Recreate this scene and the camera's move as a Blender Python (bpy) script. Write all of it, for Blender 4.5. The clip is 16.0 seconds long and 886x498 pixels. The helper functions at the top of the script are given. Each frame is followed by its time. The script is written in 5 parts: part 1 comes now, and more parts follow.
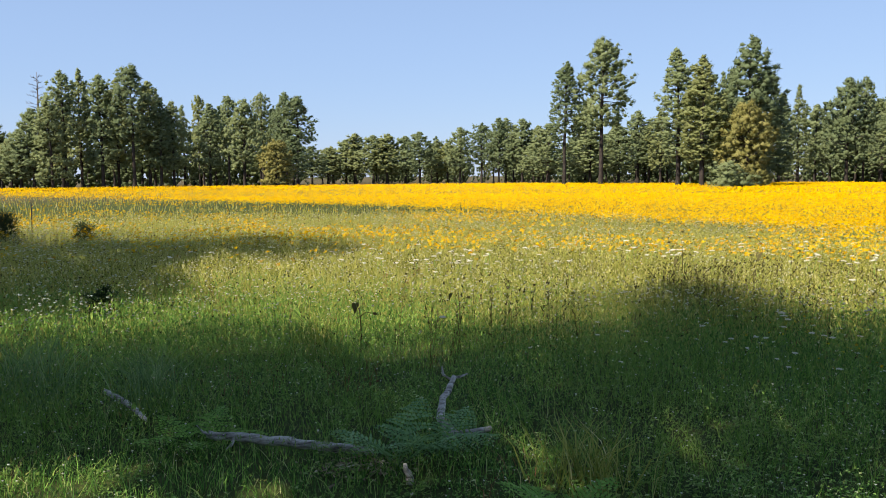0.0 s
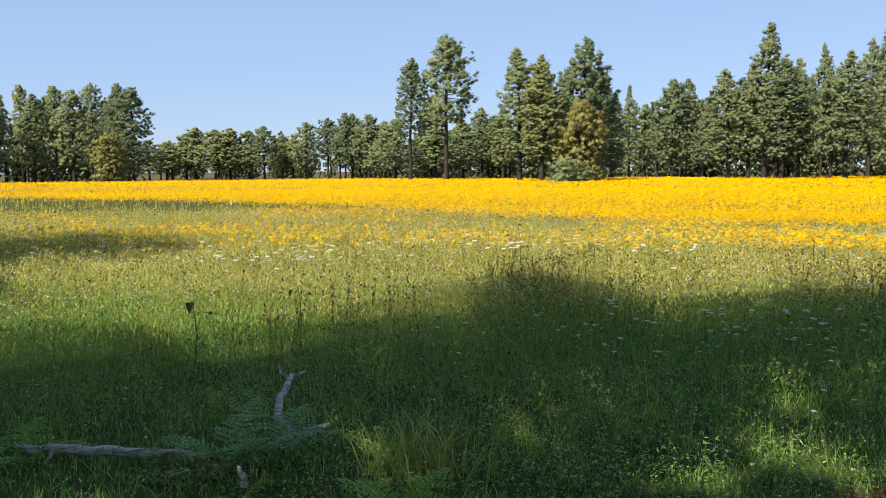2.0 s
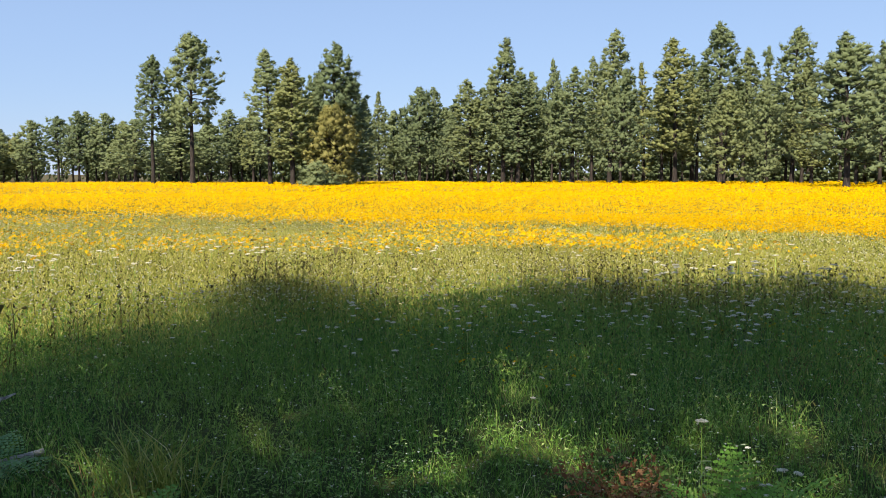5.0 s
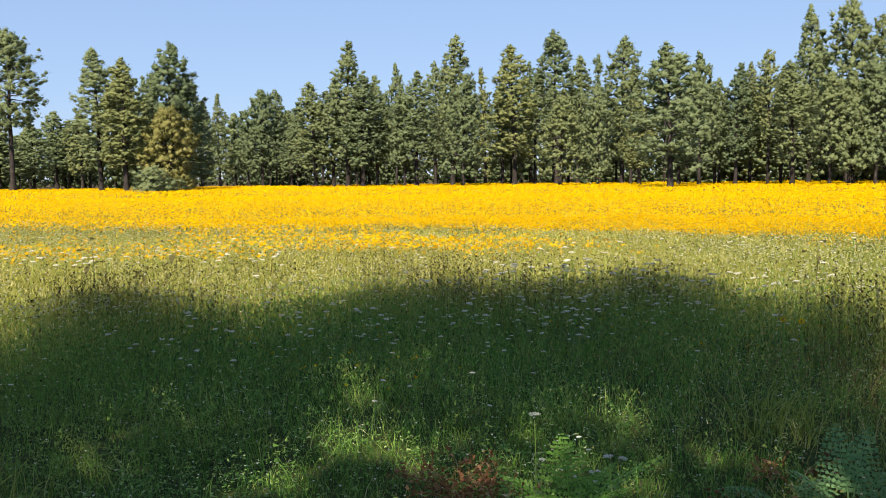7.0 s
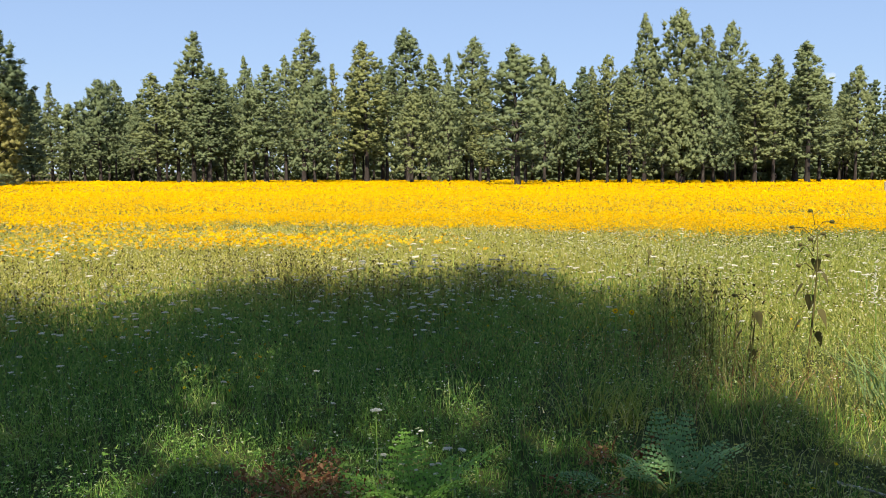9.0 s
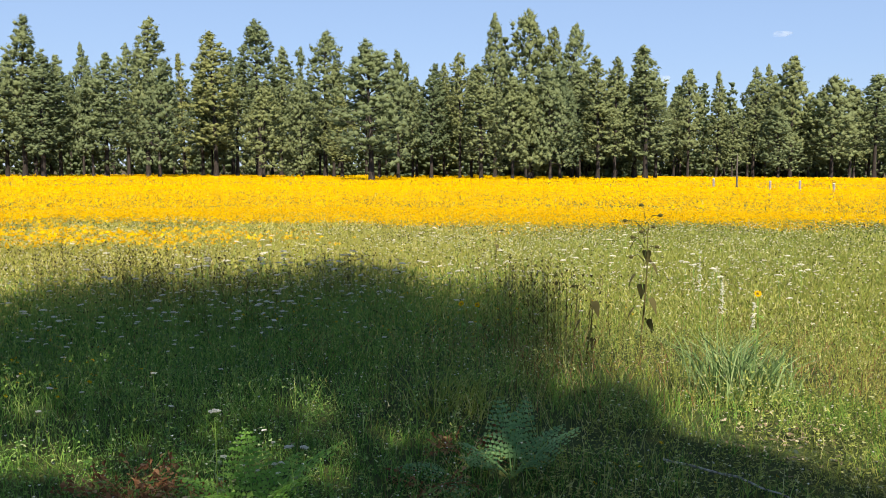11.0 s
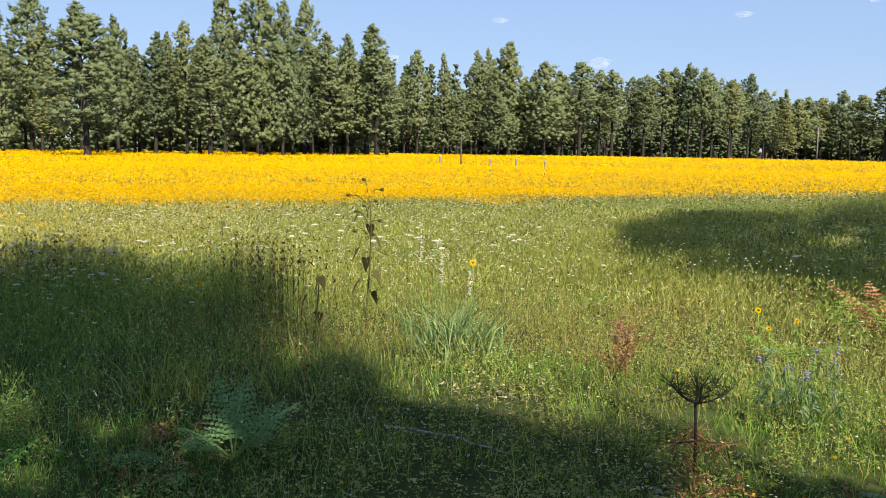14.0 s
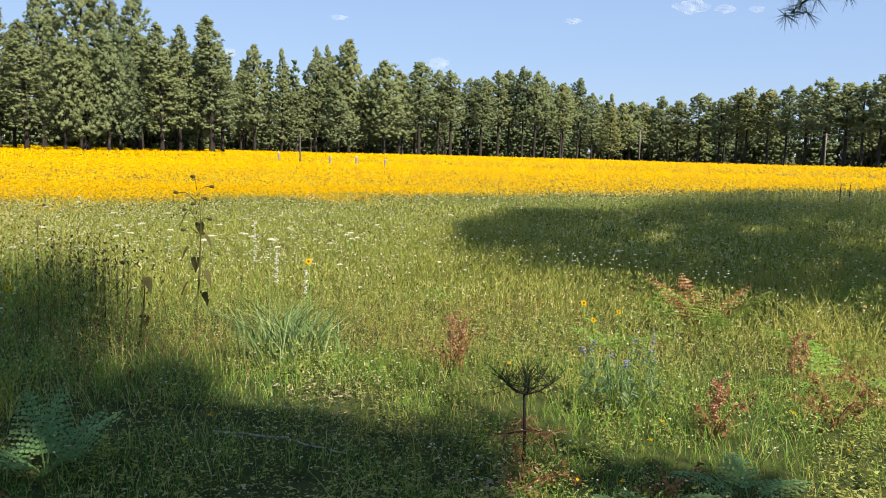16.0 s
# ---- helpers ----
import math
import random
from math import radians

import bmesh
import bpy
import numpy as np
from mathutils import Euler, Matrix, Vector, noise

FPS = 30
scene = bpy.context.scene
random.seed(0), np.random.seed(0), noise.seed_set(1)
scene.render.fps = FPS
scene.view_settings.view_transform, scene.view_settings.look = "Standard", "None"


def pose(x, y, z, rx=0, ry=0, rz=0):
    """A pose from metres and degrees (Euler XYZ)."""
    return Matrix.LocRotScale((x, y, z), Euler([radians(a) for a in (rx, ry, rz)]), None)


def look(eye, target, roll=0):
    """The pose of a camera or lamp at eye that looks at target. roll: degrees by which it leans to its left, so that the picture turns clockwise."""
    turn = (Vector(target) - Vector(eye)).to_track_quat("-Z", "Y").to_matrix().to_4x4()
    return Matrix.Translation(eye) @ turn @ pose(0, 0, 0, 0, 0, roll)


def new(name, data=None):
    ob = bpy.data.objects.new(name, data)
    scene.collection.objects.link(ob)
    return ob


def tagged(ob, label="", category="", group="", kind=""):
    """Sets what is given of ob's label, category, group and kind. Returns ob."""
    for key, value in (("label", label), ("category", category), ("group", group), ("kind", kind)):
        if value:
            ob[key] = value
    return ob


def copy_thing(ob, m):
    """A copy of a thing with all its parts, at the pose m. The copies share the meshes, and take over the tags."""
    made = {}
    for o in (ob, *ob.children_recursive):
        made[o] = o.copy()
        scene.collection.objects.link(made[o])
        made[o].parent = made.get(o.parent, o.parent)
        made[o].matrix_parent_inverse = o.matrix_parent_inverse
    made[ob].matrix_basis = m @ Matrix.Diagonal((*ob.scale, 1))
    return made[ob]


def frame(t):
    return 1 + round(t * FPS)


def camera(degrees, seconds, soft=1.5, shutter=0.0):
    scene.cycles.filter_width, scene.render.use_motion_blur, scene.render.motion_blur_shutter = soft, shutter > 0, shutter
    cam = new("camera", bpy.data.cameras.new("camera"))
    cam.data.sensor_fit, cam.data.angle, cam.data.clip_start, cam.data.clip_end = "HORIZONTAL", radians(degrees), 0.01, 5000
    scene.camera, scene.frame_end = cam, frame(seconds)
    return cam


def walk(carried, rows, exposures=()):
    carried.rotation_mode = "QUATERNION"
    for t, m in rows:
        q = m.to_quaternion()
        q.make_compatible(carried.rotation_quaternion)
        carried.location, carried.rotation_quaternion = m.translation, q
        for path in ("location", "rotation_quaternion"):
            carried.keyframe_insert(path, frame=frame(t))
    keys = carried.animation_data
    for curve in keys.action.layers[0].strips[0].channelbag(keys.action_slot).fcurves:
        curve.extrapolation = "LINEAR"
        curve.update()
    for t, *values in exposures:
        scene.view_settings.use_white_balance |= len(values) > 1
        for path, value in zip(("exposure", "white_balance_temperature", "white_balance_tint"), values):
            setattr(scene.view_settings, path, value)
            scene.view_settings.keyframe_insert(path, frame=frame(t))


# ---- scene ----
cam = camera(55.7, 16.0, soft=0.65)
PATH = [
    (0, (0.415, -0.287, 1.604), (0.595, 1.697, 1.431), -0.4),
    (0.5, (0.433, -0.282, 1.601), (0.699, 1.692, 1.425), -0.4),
    (1, (0.446, -0.268, 1.596), (0.796, 1.693, 1.416), -0.3),
    (1.5, (0.466, -0.274, 1.596), (0.909, 1.667, 1.412), -0.3),
    (2, (0.482, -0.283, 1.596), (1.016, 1.636, 1.41), -0.4),
    (2.5, (0.493, -0.281, 1.592), (1.081, 1.621, 1.402), -0.4),
    (3, (0.513, -0.285, 1.591), (1.156, 1.599, 1.403), -0.3),
    (3.5, (0.537, -0.295, 1.593), (1.27, 1.557, 1.408), 0.0),
    (4, (0.549, -0.303, 1.592), (1.408, 1.494, 1.406), 0.1),
    (6.5, (0.615, -0.32, 1.587), (1.9, 1.204, 1.418), -0.6),
    (7, (0.615, -0.339, 1.591), (1.968, 1.124, 1.418), -0.6),
    (7.5, (0.619, -0.351, 1.593), (2.034, 1.051, 1.418), -0.4),
    (8, (0.625, -0.357, 1.591), (2.095, 0.988, 1.417), -0.2),
    (8.5, (0.632, -0.372, 1.593), (2.16, 0.906, 1.416), -0.1),
    (9, (0.648, -0.378, 1.589), (2.235, 0.826, 1.407), -0.1),
    (11.5, (0.69, -0.431, 1.582), (2.504, 0.385, 1.38), 0.4),
    (12, (0.701, -0.438, 1.576), (2.559, 0.268, 1.359), 0.6),
    (12.5, (0.706, -0.454, 1.574), (2.596, 0.159, 1.344), 0.7),
    (13, (0.706, -0.466, 1.578), (2.621, 0.064, 1.347), 0.8),
    (13.5, (0.719, -0.48, 1.572), (2.659, -0.06, 1.332), 0.9),
    (14, (0.723, -0.492, 1.571), (2.682, -0.172, 1.329), 0.8),
    (14.5, (0.729, -0.506, 1.569), (2.703, -0.282, 1.338), 0.7),
    (15, (0.735, -0.509, 1.566), (2.719, -0.392, 1.341), 1.2),
    (15.5, (0.739, -0.519, 1.566), (2.726, -0.502, 1.339), 1.6),
    (16, (0.745, -0.531, 1.567), (2.73, -0.586, 1.328), 1.5),
]
walk(cam, [(t, look(eye, target, roll)) for t, eye, target, roll in PATH])

# ---- sky and sun ----
SUN_EL, SUN_FROM = 48.0, Vector((-0.82, -0.57, 0.0)).normalized()
world = bpy.data.worlds.new("sky")
scene.world = world
world.use_nodes = True
wn = world.node_tree.nodes
sky = wn.new("ShaderNodeTexSky")
sky.sky_type = "NISHITA"
sky.sun_disc = False
sky.sun_elevation = radians(SUN_EL)
sky.sun_rotation = math.atan2(SUN_FROM.x, SUN_FROM.y) % (2 * math.pi)
sky.altitude = 0
sky.air_density = 1.0
sky.dust_density = 0.2
sky.ozone_density = 3.0
wn["Background"].inputs["Strength"].default_value = 0.072
haze = wn.new("ShaderNodeMix")
haze.data_type = "RGBA"
sky_way = wn.new("ShaderNodeTexCoord")
sky_height = wn.new("ShaderNodeSeparateXYZ")
world.node_tree.links.new(sky_way.outputs["Generated"], sky_height.inputs[0])
haze_fade = wn.new("ShaderNodeMapRange")
haze_fade.inputs[1].default_value, haze_fade.inputs[2].default_value = 0.15, 0.55
haze_fade.inputs[3].default_value, haze_fade.inputs[4].default_value = 0.6, 0.37
world.node_tree.links.new(sky_height.outputs[2], haze_fade.inputs[0])
world.node_tree.links.new(haze_fade.outputs[0], haze.inputs[0])
haze.inputs[7].default_value = (4.7, 6.6, 10.6, 1)
world.node_tree.links.new(sky.outputs[0], haze.inputs[6])
world.node_tree.links.new(haze.outputs[2], wn["Background"].inputs["Color"])
sun = new("sun", bpy.data.lights.new("sun", "SUN"))
sun.data.energy, sun.data.angle, sun.data.color = 5.6, radians(0.55), (1.0, 0.915, 0.77)
sun_up = SUN_FROM * math.cos(radians(SUN_EL)) + Vector((0, 0, math.sin(radians(SUN_EL))))
sun.matrix_world = look(sun_up * 80, (0, 0, 0))
scene.view_settings.exposure = 0.52


# ---- materials ----
def material(name):
    m = bpy.data.materials.new(name)
    m.use_nodes = True
    m.node_tree.nodes.clear()
    return m, m.node_tree.nodes, m.node_tree.links


def ramp(nodes, links, source, stops):
    r = nodes.new("ShaderNodeValToRGB")
    while len(r.color_ramp.elements) < len(stops):
        r.color_ramp.elements.new(0.5)
    for e, (p, c) in zip(r.color_ramp.elements, stops):
        e.position, e.color = p, (*c, 1)
    links.new(source, r.inputs[0])
    return r.outputs[0]


def noise_of(nodes, links, scale, detail=3.0, where="Object", rough=0.6):
    co = nodes.new("ShaderNodeTexCoord")
    n = nodes.new("ShaderNodeTexNoise")
    n.inputs["Scale"].default_value, n.inputs["Detail"].default_value, n.inputs["Roughness"].default_value = scale, detail, rough
    links.new(co.outputs[where], n.inputs["Vector"])
    return n.outputs["Fac"]


def mixed(nodes, links, a, b, fac, mode="MIX"):
    x = nodes.new("ShaderNodeMix")
    x.data_type, x.blend_type = "RGBA", mode
    for socket, v in ((x.inputs[6], a), (x.inputs[7], b), (x.inputs[0], fac)):
        if isinstance(v, bpy.types.NodeSocket):
            links.new(v, socket)
        else:
            socket.default_value = (*v, 1) if isinstance(v, tuple) else v
    return x.outputs[2]


def leafy(name, stops, through_light=0.35, rough=0.6, patch=None, patch_scale=0.6, by_object=0.0, gloss=0.08):
    """Leaf, needle or petal: colour by piece, by patch of ground and by plant; some light passes through."""
    m, nodes, links = material(name)
    geo = nodes.new("ShaderNodeNewGeometry")
    col = ramp(nodes, links, geo.outputs["Random Per Island"], stops)
    if patch:
        n = nodes.new("ShaderNodeTexNoise")
        n.inputs["Scale"].default_value, n.inputs["Detail"].default_value = patch_scale, 3
        links.new(geo.outputs["Position"], n.inputs["Vector"])
        f = ramp(nodes, links, n.outputs["Fac"], [(0.42, (0, 0, 0)), (0.62, (0.75, 0.75, 0.75))])
        col = mixed(nodes, links, col, patch, f)
    if by_object:
        info = nodes.new("ShaderNodeObjectInfo")
        hue = ramp(nodes, links, info.outputs["Random"], [(0.0, (0.58, 0.66, 0.70)), (0.4, (0.94, 0.97, 0.97)), (0.82, (1.06, 1.03, 0.93)), (1.0, (1.2, 1.08, 0.80))])
        col = mixed(nodes, links, col, hue, by_object, "MULTIPLY")
    p = nodes.new("ShaderNodeBsdfPrincipled")
    p.inputs["Roughness"].default_value = rough
    p.inputs["Specular IOR Level"].default_value = gloss
    links.new(col, p.inputs["Base Color"])
    tr = nodes.new("ShaderNodeBsdfTranslucent")
    links.new(col, tr.inputs["Color"])
    mix = nodes.new("ShaderNodeMixShader")
    mix.inputs[0].default_value = through_light
    links.new(p.outputs[0], mix.inputs[1])
    links.new(tr.outputs[0], mix.inputs[2])
    out = nodes.new("ShaderNodeOutputMaterial")
    links.new(mix.outputs[0], out.inputs[0])
    return m


def solid(name, stops, scale=8.0, rough=0.85, bump=0.4, where="Object", stretch=(1, 1, 1), gloss=0.2):
    m, nodes, links = material(name)
    co = nodes.new("ShaderNodeTexCoord")
    mp = nodes.new("ShaderNodeMapping")
    mp.inputs["Scale"].default_value = stretch
    links.new(co.outputs[where], mp.inputs[0])
    n = nodes.new("ShaderNodeTexNoise")
    n.inputs["Scale"].default_value, n.inputs["Detail"].default_value, n.inputs["Roughness"].default_value = scale, 6, 0.65
    links.new(mp.outputs[0], n.inputs["Vector"])
    col = ramp(nodes, links, n.outputs["Fac"], stops)
    p = nodes.new("ShaderNodeBsdfPrincipled")
    p.inputs["Roughness"].default_value = rough
    p.inputs["Specular IOR Level"].default_value = gloss
    links.new(col, p.inputs["Base Color"])
    b = nodes.new("ShaderNodeBump")
    b.inputs["Strength"].default_value, b.inputs["Distance"].default_value = bump, 0.02
    links.new(n.outputs["Fac"], b.inputs["Height"])
    links.new(b.outputs[0], p.inputs["Normal"])
    out = nodes.new("ShaderNodeOutputMaterial")
    links.new(p.outputs[0], out.inputs[0])
    return m


NEEDLES = leafy("pine_needles", [(0.0, (0.235, 0.27, 0.125)), (0.5, (0.28, 0.32, 0.155)), (1.0, (0.325, 0.365, 0.185))], 0.46, 0.7, by_object=0.8, gloss=0.04)
OLIVE = leafy("olive_needles", [(0.0, (0.21, 0.20, 0.06)), (0.5, (0.29, 0.27, 0.085)), (1.0, (0.38, 0.34, 0.12))], 0.4, 0.6, gloss=0.12)
DARK_NEEDLES = leafy("seedling_needles", [(0.0, (0.03, 0.05, 0.02)), (1.0, (0.07, 0.10, 0.04))], 0.2, 0.5)
BARK = solid("pine_bark", [(0.3, (0.018, 0.014, 0.012)), (0.55, (0.05, 0.04, 0.034)), (0.8, (0.14, 0.115, 0.10))], 3.0, stretch=(2, 2, 0.5))
GREY_BARK = solid("grey_dead_wood", [(0.32, (0.06, 0.05, 0.04)), (0.42, (0.26, 0.23, 0.20)), (0.54, (0.50, 0.46, 0.41)), (0.75, (0.68, 0.64, 0.58))], 13.0, bump=1.0, stretch=(0.3, 3, 3))
SNAG = solid("grey_snag_wood", [(0.3, (0.08, 0.065, 0.055)), (0.7, (0.20, 0.17, 0.15))], 6.0, stretch=(2, 2, 0.4))
# lush green grass; the cool tone of shade is put into its colour too
LUSH_GRASS = leafy("lush_grass", [(0.0, (0.04, 0.10, 0.022)), (0.4, (0.12, 0.28, 0.05)), (0.75, (0.25, 0.46, 0.08)), (0.92, (0.44, 0.56, 0.14)), (1.0, (0.78, 0.72, 0.36))], 0.32, 0.55, patch=(0.20, 0.34, 0.055), patch_scale=0.6)
GRASS = leafy("meadow_grass", [(0.0, (0.09, 0.16, 0.025)), (0.4, (0.26, 0.32, 0.055)), (0.7, (0.42, 0.44, 0.10)), (0.86, (0.56, 0.53, 0.18)), (1.0, (0.76, 0.66, 0.38))], 0.35, 0.55, patch=(0.44, 0.39, 0.10), patch_scale=0.5)
# pale open-meadow grass; on herb leaves its paleness stands in for sunlight
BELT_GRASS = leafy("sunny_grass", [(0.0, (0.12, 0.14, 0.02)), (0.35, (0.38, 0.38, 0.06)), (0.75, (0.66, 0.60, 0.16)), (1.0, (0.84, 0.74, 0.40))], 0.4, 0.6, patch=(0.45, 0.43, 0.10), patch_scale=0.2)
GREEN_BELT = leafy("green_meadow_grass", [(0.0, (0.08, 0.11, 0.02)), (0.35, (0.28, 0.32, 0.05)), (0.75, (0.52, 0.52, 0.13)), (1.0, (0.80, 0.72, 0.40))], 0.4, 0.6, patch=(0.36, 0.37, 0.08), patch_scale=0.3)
GREEN_HERB = leafy("green_meadow_herbs", [(0.0, (0.12, 0.18, 0.03)), (0.5, (0.27, 0.35, 0.07)), (0.88, (0.46, 0.50, 0.16)), (1.0, (0.30, 0.18, 0.10))], 0.4, 0.6, patch=(0.32, 0.38, 0.09), patch_scale=0.3)
# paler copy of the herb colour, with sunlight put into it
BELT_HERB = leafy("lit_tone_herbs", [(0.0, (0.22, 0.24, 0.045)), (0.5, (0.43, 0.43, 0.10)), (0.85, (0.64, 0.59, 0.23)), (1.0, (0.32, 0.18, 0.10))], 0.45, 0.6, patch=(0.52, 0.50, 0.15), patch_scale=0.25)
BLUE_GRASS = leafy("blue_grass", [(0.0, (0.11, 0.20, 0.07)), (0.6, (0.24, 0.35, 0.13)), (1.0, (0.46, 0.54, 0.24))], 0.35, 0.45)
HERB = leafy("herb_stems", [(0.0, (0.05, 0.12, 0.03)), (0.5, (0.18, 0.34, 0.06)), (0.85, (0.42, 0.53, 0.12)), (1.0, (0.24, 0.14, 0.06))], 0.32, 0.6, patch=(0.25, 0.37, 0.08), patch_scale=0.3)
BUD = leafy("seed_buds", [(0.0, (0.03, 0.022, 0.01)), (0.28, (0.07, 0.06, 0.02)), (0.5, (0.36, 0.36, 0.12)), (0.75, (0.72, 0.68, 0.42)), (1.0, (0.85, 0.82, 0.66))], 0.15, 0.8)
# one weed in two tones: darker for shade, yellower for sun
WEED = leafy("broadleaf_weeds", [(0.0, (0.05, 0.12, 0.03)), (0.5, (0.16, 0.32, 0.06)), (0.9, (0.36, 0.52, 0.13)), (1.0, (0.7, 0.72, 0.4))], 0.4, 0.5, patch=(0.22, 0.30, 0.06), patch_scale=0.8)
LIT_WEED = leafy("lit_tone_weeds", [(0.0, (0.10, 0.14, 0.025)), (0.5, (0.32, 0.36, 0.07)), (0.88, (0.46, 0.50, 0.13)), (1.0, (0.76, 0.72, 0.42))], 0.4, 0.5, patch=(0.44, 0.40, 0.12), patch_scale=0.9)
YELLOW = leafy("yellow_petals", [(0.0, (0.33, 0.165, 0.0015)), (0.3, (0.69, 0.38, 0.0015)), (0.8, (0.81, 0.49, 0.002)), (1.0, (0.92, 0.64, 0.006))], 0.35, 0.9, gloss=0.0)
CENTRE = solid("flower_centres", [(0.3, (0.16, 0.08, 0.01)), (0.7, (0.42, 0.24, 0.02))], 60.0)
WHITE = leafy("white_petals", [(0.0, (0.76, 0.72, 0.58)), (1.0, (0.90, 0.86, 0.76))], 0.3, 0.8, gloss=0.1)
FERN = leafy("green_fern", [(0.0, (0.15, 0.33, 0.05)), (1.0, (0.29, 0.48, 0.09))], 0.4, 0.5)
BLUE_FERN = leafy("blue_green_fern", [(0.0, (0.14, 0.27, 0.10)), (1.0, (0.26, 0.42, 0.16))], 0.35, 0.5)
RED_FERN = leafy("dead_fern", [(0.0, (0.16, 0.065, 0.03)), (0.6, (0.36, 0.17, 0.08)), (1.0, (0.52, 0.32, 0.17))], 0.3, 0.8)
DOCK = leafy("ripe_dock", [(0.0, (0.32, 0.15, 0.08)), (0.6, (0.56, 0.31, 0.17)), (1.0, (0.72, 0.48, 0.31))], 0.3, 0.8)
LITTER = leafy("dry_litter", [(0.0, (0.16, 0.11, 0.07)), (0.6, (0.40, 0.30, 0.20)), (1.0, (0.66, 0.55, 0.42))], 0.2, 0.8)
RIPE = leafy("ripe_stalks", [(0.0, (0.06, 0.05, 0.02)), (0.6, (0.15, 0.13, 0.045)), (1.0, (0.28, 0.27, 0.09))], 0.2, 0.8)
DRY = leafy("dry_leaf", [(0.0, (0.07, 0.06, 0.025)), (1.0, (0.16, 0.14, 0.05))], 0.3, 0.7)
SILVER = leafy("silver_leaf", [(0.0, (0.12, 0.20, 0.09)), (1.0, (0.26, 0.34, 0.17))], 0.3, 0.6)
VIOLET = leafy("violet_petals", [(0.0, (0.22, 0.20, 0.42)), (1.0, (0.42, 0.38, 0.62))], 0.3, 0.7)
POST = solid("weathered_post", [(0.3, (0.16, 0.12, 0.10)), (0.7, (0.38, 0.32, 0.29))], 12.0, stretch=(1, 1, 0.3))


def ground_material():
    m, nodes, links = material("meadow_soil")
    fine = noise_of(nodes, links, 9.0, 6)
    wide = noise_of(nodes, links, 0.5, 4)
    near = ramp(nodes, links, fine, [(0.3, (0.02, 0.026, 0.010)), (0.5, (0.05, 0.065, 0.018)), (0.7, (0.09, 0.09, 0.03)), (0.85, (0.16, 0.12, 0.07))])
    near = mixed(nodes, links, near, (0.07, 0.09, 0.022), ramp(nodes, links, wide, [(0.4, (0, 0, 0)), (0.7, (0.6, 0.6, 0.6))]))
    co = nodes.new("ShaderNodeTexCoord")
    far = nodes.new("ShaderNodeVectorMath")
    far.operation = "LENGTH"
    links.new(co.outputs["Object"], far.inputs[0])
    fade = nodes.new("ShaderNodeMapRange")
    fade.inputs[1].default_value, fade.inputs[2].default_value = 55.0, 75.0
    links.new(far.outputs["Value"], fade.inputs[0])
    litter = ramp(nodes, links, wide, [(0.35, (0.06, 0.045, 0.025)), (0.65, (0.13, 0.11, 0.05))])
    near = mixed(nodes, links, near, litter, fade.outputs[0])
    p = nodes.new("ShaderNodeBsdfPrincipled")
    p.inputs["Roughness"].default_value = 0.95
    p.inputs["Specular IOR Level"].default_value = 0.1
    links.new(near, p.inputs["Base Color"])
    b = nodes.new("ShaderNodeBump")
    b.inputs["Strength"].default_value, b.inputs["Distance"].default_value = 0.6, 0.05
    links.new(fine, b.inputs["Height"])
    links.new(b.outputs[0], p.inputs["Normal"])
    out = nodes.new("ShaderNodeOutputMaterial")
    links.new(p.outputs[0], out.inputs[0])
    return m


GROUND = ground_material()


# ---- mesh helpers ----
def raw(name, verts, tris, mat, normals=None):
    """A mesh straight from arrays of corners and triangles; normals: soft shading of foliage, by corner."""
    me = bpy.data.meshes.new(name)
    verts, tris = np.asarray(verts, np.float32), np.asarray(tris, np.int32)
    me.vertices.add(len(verts))
    me.vertices.foreach_set("co", verts.ravel())
    me.loops.add(3 * len(tris))
    me.loops.foreach_set("vertex_index", tris.ravel())
    me.polygons.add(len(tris))
    me.polygons.foreach_set("loop_start", np.arange(0, 3 * len(tris), 3, dtype=np.int32))
    me.update(calc_edges=True)
    if normals is not None:
        me.shade_smooth()
        me.normals_split_custom_set_from_vertices(np.asarray(normals, np.float32))
    me.materials.append(mat)
    return me


def joined(*pieces):
    verts, tris, n = [], [], 0
    for v, t in pieces:
        verts.append(np.asarray(v, float).reshape(-1, 3))
        tris.append(np.asarray(t, int).reshape(-1, 3) + n)
        n += len(verts[-1])
    return np.concatenate(verts), np.concatenate(tris)


def part(name, piece, mat, parent, label="", smooth=False, normals=None):
    ob = new(name, raw(name, *piece, mat, normals))
    ob.parent = parent
    if smooth:
        ob.data.shade_smooth()
    if label:
        tagged(ob, label)
    return ob


def thing(name, label, category, group="", at=(0, 0, 0), turn=0.0, size=1.0):
    ob = new(name)
    ob.empty_display_size = 0.1
    ob.matrix_basis = Matrix.LocRotScale(at, Euler((0, 0, turn)), (size,) * 3)
    return tagged(ob, label, category, group)


def level(x, y):
    """The ground's height."""
    d = np.exp(-np.hypot(x, y) / 40.0)
    bank = np.clip((8.5 - np.hypot(x - 0.6, y + 0.4)) / 4.0, 0, 1)
    return 0.22 * bank * bank * (3 - 2 * bank) + d * (0.02 * np.sin(0.9 * x + 1.3) * np.cos(0.8 * y) + 0.012 * np.sin(2.1 * x - 1.7 * y))


def value_noise(x, y, seed, scale=1.0):
    g = np.random.RandomState(seed).rand(64, 64)
    x, y = np.asarray(x) * scale + 500, np.asarray(y) * scale + 500
    i, j = np.floor(x).astype(int), np.floor(y).astype(int)
    u, v = x - i, y - j
    u, v = u * u * (3 - 2 * u), v * v * (3 - 2 * v)
    a = g[i % 64, j % 64] * (1 - u) + g[(i + 1) % 64, j % 64] * u
